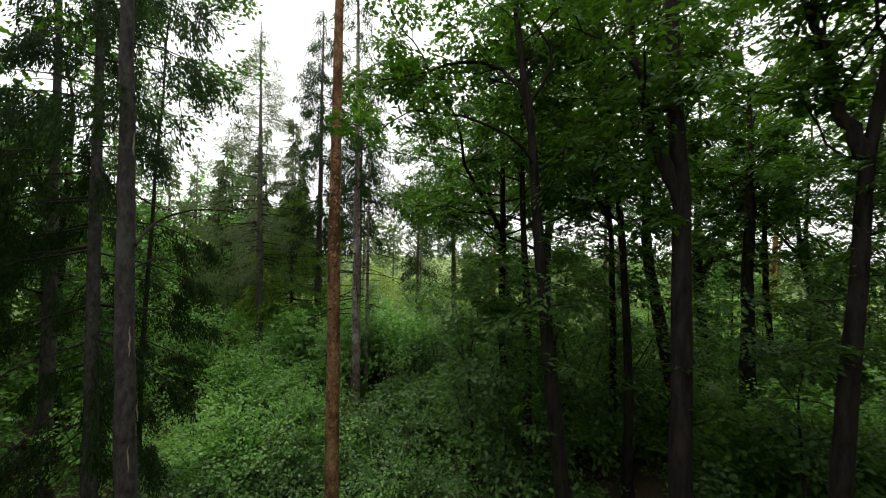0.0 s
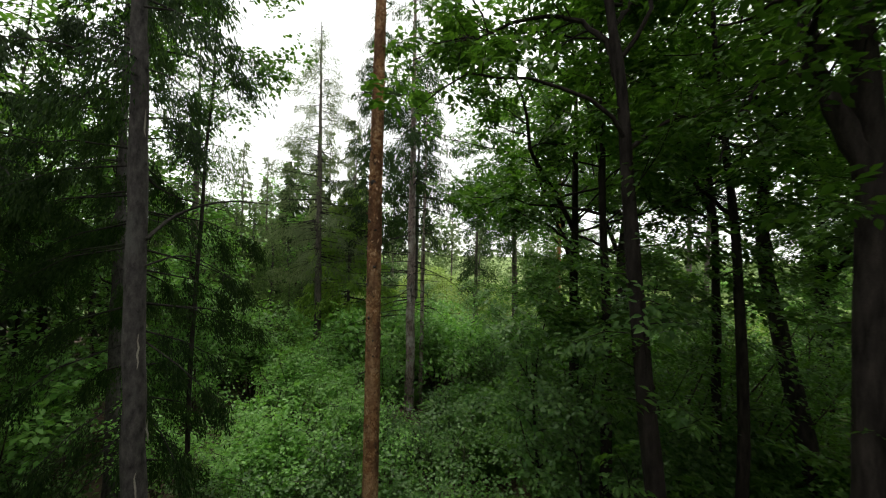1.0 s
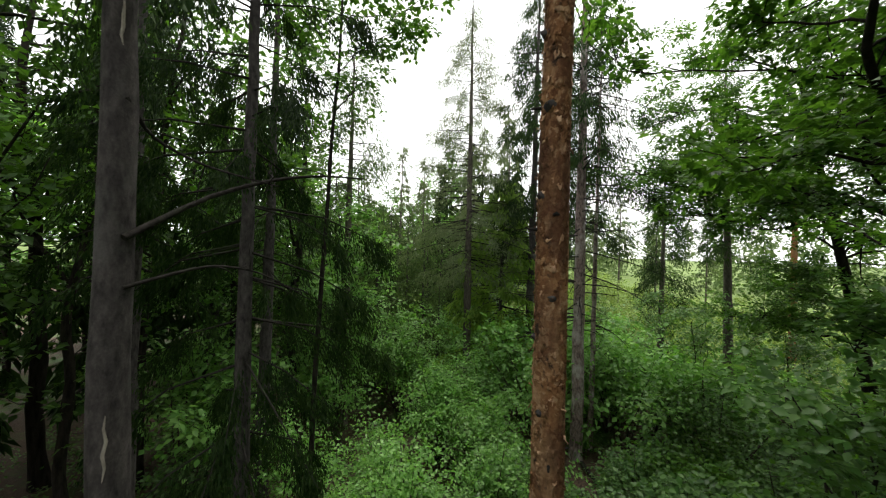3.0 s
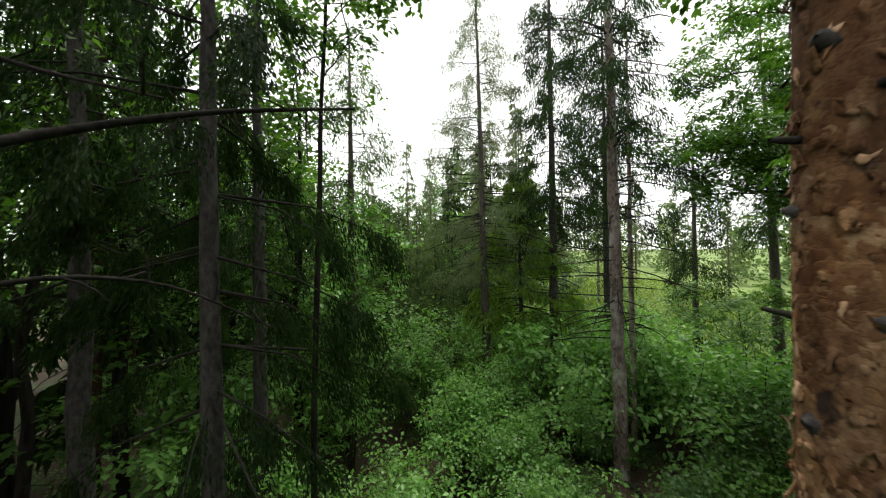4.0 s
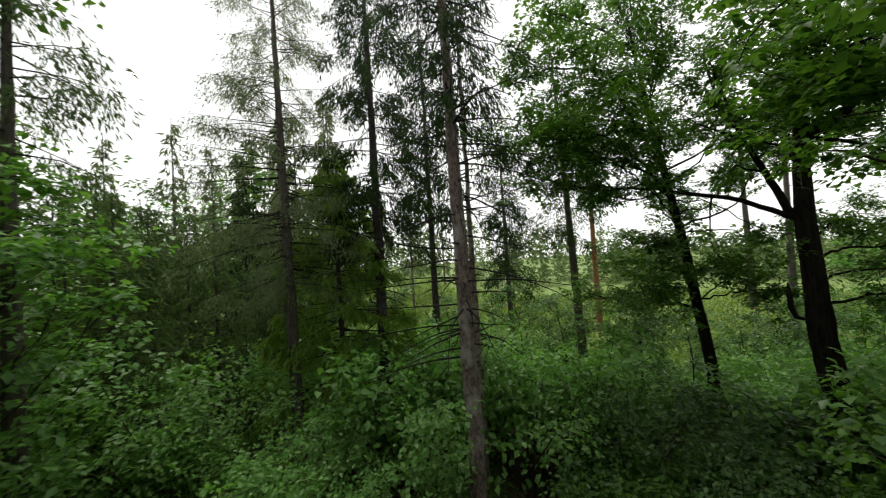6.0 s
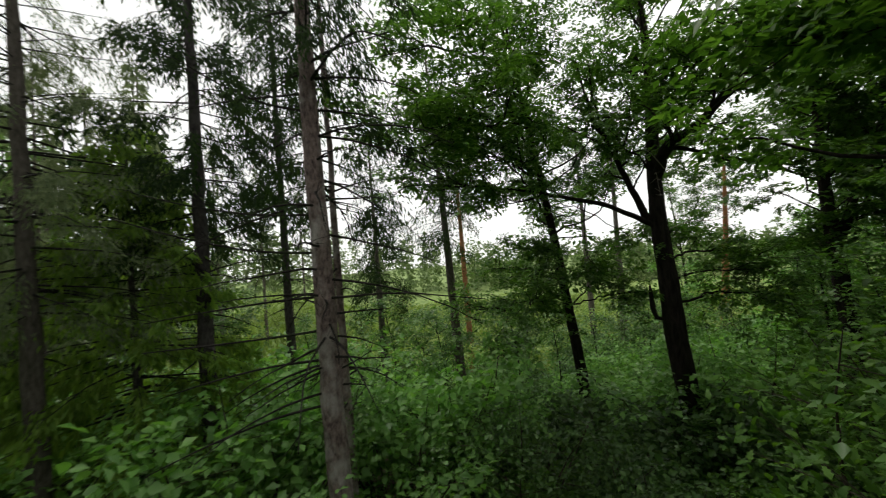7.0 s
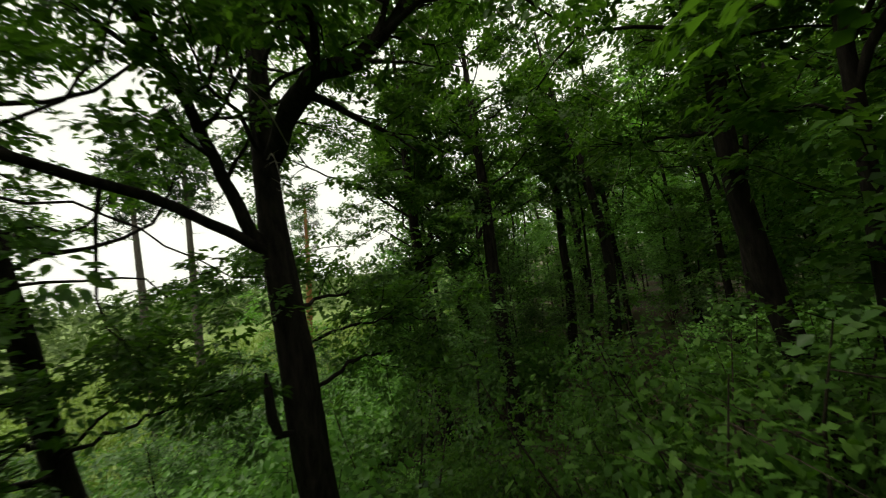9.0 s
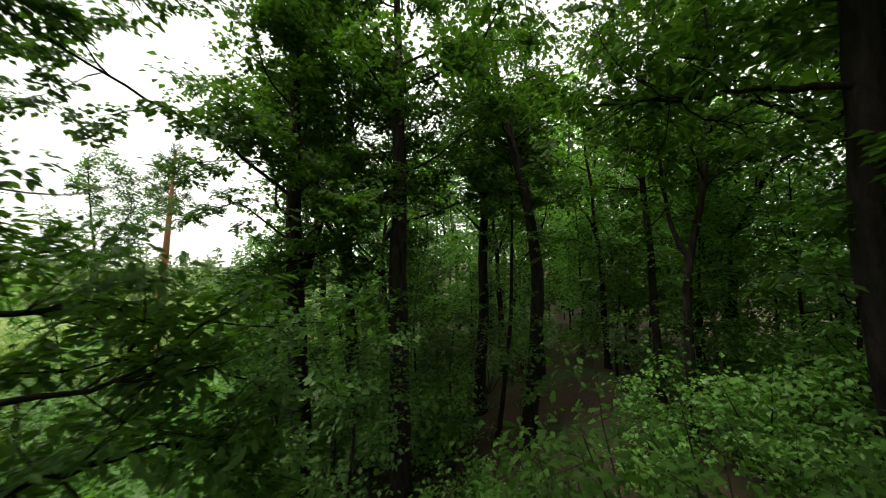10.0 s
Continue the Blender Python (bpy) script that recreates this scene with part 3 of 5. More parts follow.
def trunk_scar(tree, z, heading, length, r, seed):
    """A pale strip of bare wood with a curled splinter on the trunk."""
    rng = np.random.default_rng(seed)
    a = radians(heading)
    line = np.array([(math.sin(a) * r - 0.02 * (z + v), math.cos(a) * r - 0.006 * (z + v), z + v) for v in np.linspace(0, length, 6)])
    line[:, :2] += rng.normal(0, 0.007, (6, 2))
    w = Wood()
    w.limb(line, [0.003, 0.009, 0.012, 0.011, 0.008, 0.003], 5)
    part("scar", w.mesh("scar", PALE_WOOD), tree, "pale bare wood scar")


for i, (z, heading, length) in enumerate([(6.6, 120, 0.45), (4.9, 125, 0.4), (3.9, 130, 0.5), (9.6, 100, 0.35), (5.6, 60, 0.3)]):
    trunk_scar(spruce_scarred, z, heading, length, 0.132, 40 + i)

conifer("spruce_tree", foot(-7.58, 8.14), 20, 0.155, 12, "tall dark spruce with heavy drooping branches", crown_from=3.5, reach=3.1, gap=0.6, per_whorl=4, per_metre=34,
        top_lean=(-0.008, 0.002), width=0.15, twig=0.09, droop=-0.8, cards=14, strand=0.5, loose=0.13)
conifer("spruce_tree", foot(-11.8, 11.2), 20, 0.2, 27, "dark spruce with a drooping crown high above ferns", crown_from=7.5, reach=2.9, gap=0.7, per_whorl=4, per_metre=20, dead=(4, 8), n_dead=3, width=0.16, cards=8, droop=-0.8, twig=0.13, strand=0.5, loose=0.13)
conifer("spruce_tree", foot(-10.9, 7.6), 18, 0.2, 28, "dark spruce with heavy drooping branches", crown_from=8, reach=2.7, gap=0.66, per_whorl=4, per_metre=24, width=0.16, cards=8, droop=-0.8, twig=0.13, strand=0.5, loose=0.13)
conifer("spruce_tree", foot(-9.6, 3.2), 17, 0.2, 29, "dark spruce with heavy drooping branches", crown_from=2.5, reach=2.5, gap=0.95, per_whorl=4, per_metre=30, width=0.16, cards=8, droop=-0.8, twig=0.13, strand=0.5, loose=0.13)

slim_pine = pine("pine_tree", on_ground((-2.10, 7.45, 0.5), (-2.12, 7.40, 5.5), (-2.13, 7.33, 8.5), (-2.09, 7.25, 14), (-2.0, 7.2, 20)), 0.15, 13, "slim pine with flaking orange-red bark", 0.8, stubs=14, sides=24, bark=PLATE_BARK, stub_length=0.1)

def bark_flake(tree, z, heading, r, wide, high, lift, seed):
    """A thin curled scale of bark, loose at one edge."""
    rng = np.random.default_rng(seed)
    a = radians(heading)
    out, side = np.array([math.sin(a), math.cos(a), 0.0]), np.array([math.cos(a), -math.sin(a), 0.0])
    grid, k, skew = [], 4, rng.normal(0, 0.6) * wide
    way = rng.choice((-1, 1), p=(0.7, 0.3))
    for i in range(k):
        v = i / (k - 1)
        half = wide * (1.0, 0.9, 0.6, 0.2)[i] * rng.uniform(0.5, 1.4)
        for u in (-1.0, 0.0, 1.0):
            p = out * (r * math.sqrt(max(0.2, 1 - (u * half / r) ** 2)) + 0.003 + lift * v ** 2) + side * (u * half + skew * v + rng.normal(0, 0.004))
            grid.append(p + np.array([0, 0, z + way * high * (v - 0.5) + rng.normal(0, 0.006)]))
    g = np.array(grid)
    back = g - out * 0.004
    n = len(g)
    quads = []
    for i in range(k - 1):
        for j in range(2):
            a0 = i * 3 + j
            quads += [(a0, a0 + 1, a0 + 4, a0 + 3), (n + a0 + 3, n + a0 + 4, n + a0 + 1, n + a0)]
    rim = [0, 1, 2, 5, 8, 11, 10, 9, 6, 3]
    for p, q in zip(rim, rim[1:] + rim[:1]):
        quads.append((q, p, n + p, n + q))
    return np.concatenate([g, back]), np.array(quads)


rng_bark = np.random.default_rng(77)
pine_foot = np.array(slim_pine.location)
small_flakes = []
for i in range(520):
    z = (rng_bark.uniform(6.4, 10.0) if i < 280 else rng_bark.uniform(4.0, 12.5)) - pine_foot[2]
    zz = z + pine_foot[2]
    cx = np.interp(zz, (0.5, 5.5, 8.5, 14), (-2.10, -2.12, -2.13, -2.09)) - pine_foot[0]
    cy = np.interp(zz, (0.5, 5.5, 8.5, 14), (7.45, 7.40, 7.33, 7.25)) - pine_foot[1]
    r = 0.15 * (1 - 0.75 * (z / (20 - pine_foot[2])) ** 1.3)
    v, q = bark_flake(slim_pine, 0, rng_bark.uniform(80, 300), r * 1.01, rng_bark.uniform(0.005, 0.022), rng_bark.uniform(0.015, 0.07), rng_bark.choice((0.003, 0.01, 0.026), p=(0.55, 0.3, 0.15)), 300 + i)
    v = v + np.array([cx, cy, z])
    if i < 280:
        part("bark_flake", mesh_of("bark_flake", v, [q], FLAKE_BARK if i % 6 == 0 else PLATE_BARK), slim_pine)
    else:
        small_flakes.append((v, q + 24 * len(small_flakes)))
tagged(part("loose_bark", mesh_of("loose_bark", np.concatenate([v for v, q in small_flakes]), [np.concatenate([q for v, q in small_flakes])], PLATE_BARK), slim_pine, "ragged loose scales of bark"), kind="stuff")
for z, heading, size in [(8.5, 215, 0.05), (7.75, 160, 0.045), (7.45, 235, 0.05), (9.15, 190, 0.06), (6.9, 200, 0.05), (8.05, 262, 0.04), (9.7, 230, 0.05)]:
    # dark knots where branches broke off
    a = radians(heading)
    p = np.array([np.interp(z, (5.5, 8.5, 14), (-2.12, -2.13, -2.09)), np.interp(z, (5.5, 8.5, 14), (7.40, 7.33, 7.25)), z]) - pine_foot
    d = np.array([math.sin(a), math.cos(a), 0.12])
    w = Wood()
    w.limb(np.array([p + d * u for u in (0.08, 0.108, 0.122, 0.132, 0.145)]), [size * 0.9, size * 0.7, size * 0.5, size * 0.35, size * 0.12], 9, 0.14, rng_bark)
    part("knot", w.mesh("knot", SPRUCE_BARK), slim_pine, "dark knot of a broken branch")


def fallen_branch(points, r0, seed, label):
    rng = np.random.default_rng(seed)
    line = np.array([(x, y, float(ground_z(x, y)) + h) for x, y, h in points])
    base = line[0].copy()
    line = np.array([along(line - base, v) for v in np.linspace(0, 1, 9)])
    w = Wood()
    w.limb(line, np.linspace(r0, r0 * 0.5, 9), 9, 0.08, rng)
    for _ in range(4):
        w.limb(curved(along(line, rng.uniform(0.2, 0.9)), rng.normal(0, 1, 3) + np.array([0, 0, 0.6]), rng.uniform(0.2, 0.6), 0.1, 4, rng, 0.15), np.linspace(0.015, 0.005, 4), 5)
    ob = new("fallen_branch", w.mesh("fallen_branch", DEAD_WOOD))
    ob.location = base
    tagged(ob, label, "fallen branch")


tall_spruce = conifer("spruce_tree", foot(-4.52, 20.08), 26, 0.245, 14, "tall reddish-grey spruce with bare dead lower branches", crown_from=12, reach=2.6, gap=0.6, per_whorl=4, per_metre=18,
        dead=(5, 17), n_dead=64, dead_len=3, top_lean=(-0.01, 0), sides=20, width=0.085, twig=0.2, cards=5, strand=0.6, bark=RED_SPRUCE_BARK, loose=0.2)
rng_limb = np.random.default_rng(31)
for i in range(12):
    z, az, reach = rng_limb.uniform(9.5, 18), rng_limb.uniform(0, 6.28), rng_limb.uniform(1.8, 3.4)
    d = np.array([math.sin(az), math.cos(az)])
    p0 = np.array([-4.52 - 0.01 * z, 20.08])
    bare_branch(tall_spruce, [(*(p0 + d * reach * u), z + reach * h) for u, h in ((0, 0), (0.3, 0.16), (0.65, 0.22), (1.0, 0.1 + rng_limb.uniform(-0.15, 0.25)))], 0.034, 60 + i)
for i, (z, heading, reach, end) in enumerate([(10.9, -95, 2.4, 0.9), (8.7, -80, 3.6, 0.7), (7.9, -100, 3.4, 0.8), (7.0, -85, 3.3, -0.2), (6.3, -105, 3.0, 0.1), (5.7, -75, 3.5, -0.5), (4.8, -95, 3.2, -0.6), (6.6, 60, 1.6, -0.1), (5.4, 40, 1.4, 0.1)]):
    d = np.array([math.sin(radians(heading)), math.cos(radians(heading))])
    p0 = np.array([-4.52 - 0.01 * z, 20.08])
    bare_branch(tall_spruce, [(*(p0 + d * reach * u), z + end * h) for u, h in ((0, 0), (0.35, 0.1), (0.7, 0.5), (1.0, 1.0))], 0.028, 90 + i)
fallen_branch([(-4.2, 19.6, 0.1), (-3.2, 18.2, 0.06)], 0.09, 1, "grey fallen branch lying beside a spruce trunk")
fallen_branch([(-10.2, 6.2, 0.1), (-8.6, 6.0, 0.08)], 0.05, 2, "pale fallen branch on the dark forest floor")
fallen_branch([(-11.5, 4.4, 0.1), (-9.6, 5.0, 0.08)], 0.05, 3, "pale fallen branch on the dark forest floor")
conifer("larch_tree", foot(-11.45, 23.5), 23.5, 0.24, 15, "slender larch with sparse pale hanging twigs", crown_from=7.5, reach=4.4, gap=0.36, per_whorl=4, twig=0.16, per_metre=19, droop=-0.3,
        mat=PALE_NEEDLE, bark=GREY_BARK, dead=(6, 11), n_dead=16, dead_len=1.8, top_lean=(-0.011, -0.007), category="larch tree", width=0.075, cards=5, strand=0.5, loose=0.25)
conifer("spruce_tree", foot(-8.25, 24.93), 25, 0.25, 16, "tall spruce with thinning drooping crown", crown_from=9, reach=3.2, gap=0.5, per_whorl=4, per_metre=22, dead=(4, 11), n_dead=24, dead_len=1.8, width=0.11, cards=6, twig=0.2, strand=0.6, loose=0.2)
conifer("spruce_tree", foot(-10.1, 25.0), 13.0, 0.15, 17, "dense young spruce clothed in green to the foot", crown_from=0.8, reach=4.6, gap=0.44, per_whorl=8, per_metre=16, width=0.17, twig=0.26, droop=-0.45, cards=4, mat=FRESH_NEEDLE, strand=0.4, loose=0.22)
conifer("spruce_tree", foot(-6.32, 28.6), 23, 0.2, 18, "slender spruce with a thin brown crown", crown_from=10.5, reach=2.4, gap=0.5, per_whorl=4, per_metre=17, dead=(5, 9), n_dead=12, width=0.1, cards=5, twig=0.2, strand=0.6, loose=0.2)
conifer("spruce_tree", foot(-4.28, 21.6), 20, 0.12, 30, "reddish spruce close behind a taller one", crown_from=9.5, reach=2.6, gap=0.6, per_whorl=4, per_metre=12, dead=(4, 10), n_dead=16, width=0.09, cards=5, twig=0.2, strand=0.6, bark=RED_SPRUCE_BARK, loose=0.2)
conifer("spruce_tree", foot(-14.08, 16.5), 18, 0.22, 19, "grey-trunked conifer with sparse hanging twigs", crown_from=9.5, reach=3.0, gap=0.6, per_whorl=4, per_metre=12, mat=HAZED_NEEDLE, bark=GREY_BARK, width=0.09, twig=0.2, cards=6, strand=0.6)
conifer("spruce_tree", foot(1.3, 29.38), 21, 0.26, 20, "tall thin grey conifer at the edge of the clearing", crown_from=10, reach=2.2, gap=0.5, per_whorl=4, per_metre=15, bark=GREY_BARK, top_lean=(-0.03, 0), width=0.09, cards=5, twig=0.2, strand=0.6)
conifer("spruce_tree", foot(-2.05, 33.2), 17, 0.22, 21, "grey spruce standing at the clearing", crown_from=6.5, reach=2.4, gap=0.5, per_whorl=5, per_metre=15, bark=GREY_BARK, width=0.1, cards=5, twig=0.2, strand=0.6)
for x, y, r, seed in ((-16.4, 8.9, 0.2, 120), (-20.5, 6.0, 0.22, 121), (-22.5, 11.5, 0.2, 122)):
    pine("pine_tree", on_ground((x, y, 0), (x - 0.2, y + 0.3, 9), (x - 0.2, y + 0.4, 18)), r, seed, "straight pine with a reddish trunk among the oaks", 0.7, needle=1.8, bark=DULL_PINE_BARK, group="pines of the dark wood")
pine("pine_tree", on_ground((6.12, 41.6, -2), (6.1, 41.6, 20)), 0.28, 22, "pine with a pale orange trunk by the clearing", 0.62, needle=2.2)
pine("pine_tree", on_ground((17.9, 37.17, -2), (18.05, 37.0, 9), (18.2, 36.8, 18)), 0.3, 23, "straight grey-trunked pine by the clearing", 0.72, bark=GREY_BARK, needle=2.2)
pine("pine_tree", on_ground((19.1, 42.45, -2), (19.1, 42.45, 19)), 0.32, 24, "straight grey-trunked pine by the clearing", 0.7, bark=GREY_BARK, needle=2.2)
pine("pine_tree", on_ground((41.1, 46.2, -2), (41.0, 44.9, 8), (41.0, 44.0, 19)), 0.44, 25, "orange pine with a bright trunk in the clearing", 0.72, reach=2.6, n_limbs=13, needle=1.7, stubs=3)
pine("pine_tree", on_ground((42.6, 47.2, -2), (42.8, 46.2, 8), (43.0, 45.6, 16.5)), 0.2, 26, "slim orange pine with a bright trunk in the clearing", 0.7, reach=1.8, n_limbs=10, needle=1.7, stubs=3)

OAK = "dark-barked oak with spreading leafy limbs"
BIG = dict(per=40, leaf=0.165, clump=0.2, twigs=6, shape="plain")
broadleaf("oak_tree", on_ground((2.75, 7.8, 0), (2.62, 7.84, 3), (2.38, 7.93, 5.5), (2.18, 8.0, 8), (1.98, 8.05, 10.5), (1.6, 8.15, 13.5), (1.4, 8.3, 17)), 0.17, 31, OAK,
          limbs=[(0.06, (1.93, 8.07, 11.0), (1.58, 8.22, 12.1), (0.74, 8.44, 12.5), (-0.62, 8.65, 12.35), (-2.0, 8.79, 12.0)), (0.05, (1.8, 8.1, 12), (2.6, 9.5, 13.4), (3, 10.5, 14.2))], crown_from=9.5, n_limbs=14, reach=3.0, skirt=(3.5, 11, 20), skirt_reach=1.3, **dict(BIG, shape="oval", leaf=0.15))
broadleaf("oak_tree", on_ground((4.15, 6.27, 1), (4.11, 6.3, 8), (4.0, 6.35, 13.5), (3.9, 6.4, 18)), 0.2, 32, "thick dark oak trunk with upright fork",
          limbs=[(0.13, (4.1, 6.3, 9.0), (3.75, 6.45, 10.2), (3.4, 6.5, 11.6), (3.2, 6.5, 14.5))], crown_from=10.5, n_limbs=9, reach=2.8, skirt=(5, 11, 8), skirt_reach=1.2, **dict(BIG, shape="oval", leaf=0.15))
broadleaf("oak_tree", on_ground((5.75, 11.2, 1), (5.76, 11.23, 5.5), (5.63, 11.29, 8), (5.43, 11.4, 10.5), (5.2, 11.5, 13.5), (5.0, 11.6, 17)), 0.14, 33, OAK,
          limbs=[(0.06, (5.6, 11.3, 9), (4.6, 12.0, 10.4), (4.0, 12.6, 11.6)), (0.05, (5.45, 11.4, 10), (6.6, 11.0, 11.0), (7.7, 10.8, 11.6))], crown_from=8.5, n_limbs=13, reach=2.8, skirt=(4, 10, 12), **BIG)
broadleaf("oak_tree", on_ground((6.29, 13.18, 0), (6.2, 13.2, 8), (5.9, 13.4, 13), (5.7, 13.5, 16)), 0.14, 43, OAK, crown_from=8.5, n_limbs=20, reach=3.0, forks=1, skirt=(4, 9, 14), **BIG)
broadleaf("oak_tree", on_ground((2.35, 13.4, 0), (2.3, 13.45, 7), (2.2, 13.5, 12), (2.1, 13.6, 16)), 0.17, 44, OAK, limbs=[(0.05, (2.3, 13.45, 8.4), (1.2, 13.8, 9.2), (0.2, 14.4, 9.6))], crown_from=7.5, n_limbs=30, reach=3.2, skirt=(3.5, 8, 26), forks=1, **dict(BIG, leaf=0.145, per=44))
broadleaf("oak_tree", on_ground((2.78, 11.37, 0), (2.75, 11.4, 6), (2.5, 11.3, 10), (2.4, 11.2, 15)), 0.15, 45, OAK, limbs=[(0.04, (2.77, 11.4, 6.3), (2.2, 10.9, 6.6), (1.6, 10.4, 6.4))], crown_from=8.5, n_limbs=16, reach=2.8, skirt=(3, 9, 18), **dict(BIG, leaf=0.145))
broadleaf("oak_tree", on_ground((6.65, 6.1, 1), (6.6, 6.05, 4), (6.75, 5.95, 7.5), (6.88, 5.87, 9.7), (7.2, 5.8, 11.2), (7.3, 5.8, 16)), 0.16, 46, "dark oak with a forked upper trunk", limbs=[(0.12, (6.85, 5.9, 9.7), (6.6, 6.0, 10.4), (6.5, 6.05, 11.2), (6.2, 6.2, 12.4), (5.9, 6.4, 14))], crown_from=9.6, n_limbs=9, reach=2.6, skirt=(5, 10, 16), skirt_reach=1.3, **dict(BIG, shape="oval", leaf=0.15))
broadleaf("oak_tree", on_ground((5.6, 25.7, -1), (5.14, 25.44, 3), (4.64, 25.16, 5.5), (4.14, 24.88, 8), (3.63, 24.6, 10.5), (2.95, 24.3, 13.5), (2.5, 24.4, 17)), 0.25, 34, "slanting dark oak with low layered limbs",
          limbs=[(0.07, (4.75, 25.2, 5.0), (4.1, 25.2, 5.2), (3.0, 25.4, 5.3), (1.6, 25.6, 5.5), (0.6, 25.8, 5.8)), (0.04, (4.7, 25.2, 5.2), (5.1, 24.5, 6.0), (5.6, 24.0, 6.6)),
                 (0.05, (4.3, 25.0, 7.4), (3.2, 24.2, 7.9), (2.2, 23.7, 8.0)), (0.05, (4.1, 24.9, 8.4), (4.8, 26.0, 9), (5.6, 27.2, 9.3)), (0.04, (4.4, 25.0, 6.6), (3.4, 26, 7.0), (2.2, 26.8, 7.1)),
                 (0.045, (4.6, 25.1, 5.6), (3.6, 24.0, 6.0), (2.4, 23.0, 6.1), (1.4, 22.5, 6.0)), (0.045, (4.5, 25.1, 6.2), (3.4, 24.4, 6.7), (2.4, 23.8, 6.8)), (0.04, (4.65, 25.15, 5.3), (5.2, 23.6, 5.8), (5.8, 22.7, 5.9)),
                 (0.06, (3.85, 24.7, 9.4), (2.2, 23.2, 10.6), (0.6, 22.0, 11.3), (-0.5, 21.2, 11.4), (-1.4, 20.7, 11.1)), (0.05, (3.6, 24.6, 10.8), (1.8, 22.9, 12.0), (0.8, 21.6, 12.8), (0.2, 20.8, 13.0)), (0.04, (4.0, 24.8, 8.6), (2.2, 22.9, 9.6), (0.6, 21.7, 10.4), (-0.6, 21.2, 10.6)),
                 (0.06, (2.95, 24.3, 13.5), (0.8, 23.1, 14.2), (-1.2, 22.4, 14.1), (-2.7, 22.0, 13.4)), (0.055, (3.63, 24.6, 10.5), (1.2, 23.8, 11.7), (-0.8, 23.2, 11.9), (-2.5, 22.7, 11.4)), (0.05, (2.6, 24.4, 15.6), (0.2, 23.4, 16.6), (-1.8, 22.7, 16.3)),
                 (0.05, (3.75, 24.65, 10.0), (1.6, 22.7, 10.5), (-0.6, 21.8, 10.9), (-2.2, 21.4, 10.7)), (0.045, (3.2, 24.4, 12.4), (1.2, 24.6, 12.9), (-0.6, 24.6, 12.8), (-1.8, 24.4, 12.3))], crown_from=8, n_limbs=38, reach=3.6, **dict(BIG, shape="oval", leaf=0.15))
big_oak = broadleaf("oak_tree", on_ground((7.4, 22.25, -1), (6.62, 21.86, 3), (6.2, 21.72, 5.5), (6.26, 21.82, 8), (6.6, 22.03, 10.5), (6.9, 22.2, 13.5), (6.9, 22.3, 18)), 0.38, 35, "big dark oak with a fork and long arching limbs",
          limbs=[(0.1, (6.26, 21.85, 8.1), (4.72, 22.5, 9.05), (2.77, 22.81, 9.51), (0.77, 22.89, 9.8), (-0.99, 22.8, 10.0)), (0.15, (6.25, 21.85, 8.0), (6.05, 22.2, 8.63), (5.68, 22.31, 9.58), (5.04, 22.31, 10.9), (4.38, 22.37, 12.2), (4.0, 22.4, 14)),
                 (0.2, (6.55, 22.0, 9.9), (6.2, 21.5, 10.25), (5.2, 20.3, 10.3), (4.85, 19.85, 10.35), (5.2, 19.35, 10.5), (5.75, 18.85, 11.3), (5.9, 18.3, 11.8), (6.6, 17.6, 11.95), (7.5, 16.9, 12.6)), (0.06, (4.95, 19.8, 10.4), (4.6, 19.9, 10.9), (4.9, 20.1, 11.8), (4.6, 20.3, 12.8)), (0.06, (5.9, 18.3, 11.8), (5.5, 18.6, 12.1), (4.9, 19.0, 12.1), (4.2, 19.4, 12.0)), (0.04, (6.5, 22.1, 7.4), (7.6, 22.8, 7.9), (8.6, 23.2, 8.1)), (0.04, (6.5, 22.15, 6.2), (7.3, 21.4, 6.5), (8.2, 20.7, 6.5), (9.0, 20.2, 6.3)),
                 (0.05, (6.5, 22.05, 6.9), (7.6, 21.9, 7.2), (8.8, 21.6, 7.1), (9.8, 21.2, 6.7)), (0.05, (6.6, 21.9, 5.4), (7.6, 21.3, 5.8), (8.5, 20.8, 5.7), (9.2, 20.6, 5.3))], crown_from=10, n_limbs=36, reach=4.0, **dict(BIG, shape="oval", leaf=0.15, twigs=7))
def broken_limb(tree, knots, radii, seed):
    """A snapped-off limb left on the trunk, jagged at its end."""
    rng = np.random.default_rng(seed)
    w = Wood()
    w.limb(np.array(knots, float) - np.array(tree.location), radii, 10, 0.1, rng)
    part("broken_limb", w.mesh("broken_limb", OAK_BARK), tree, "dark broken stub of a limb")


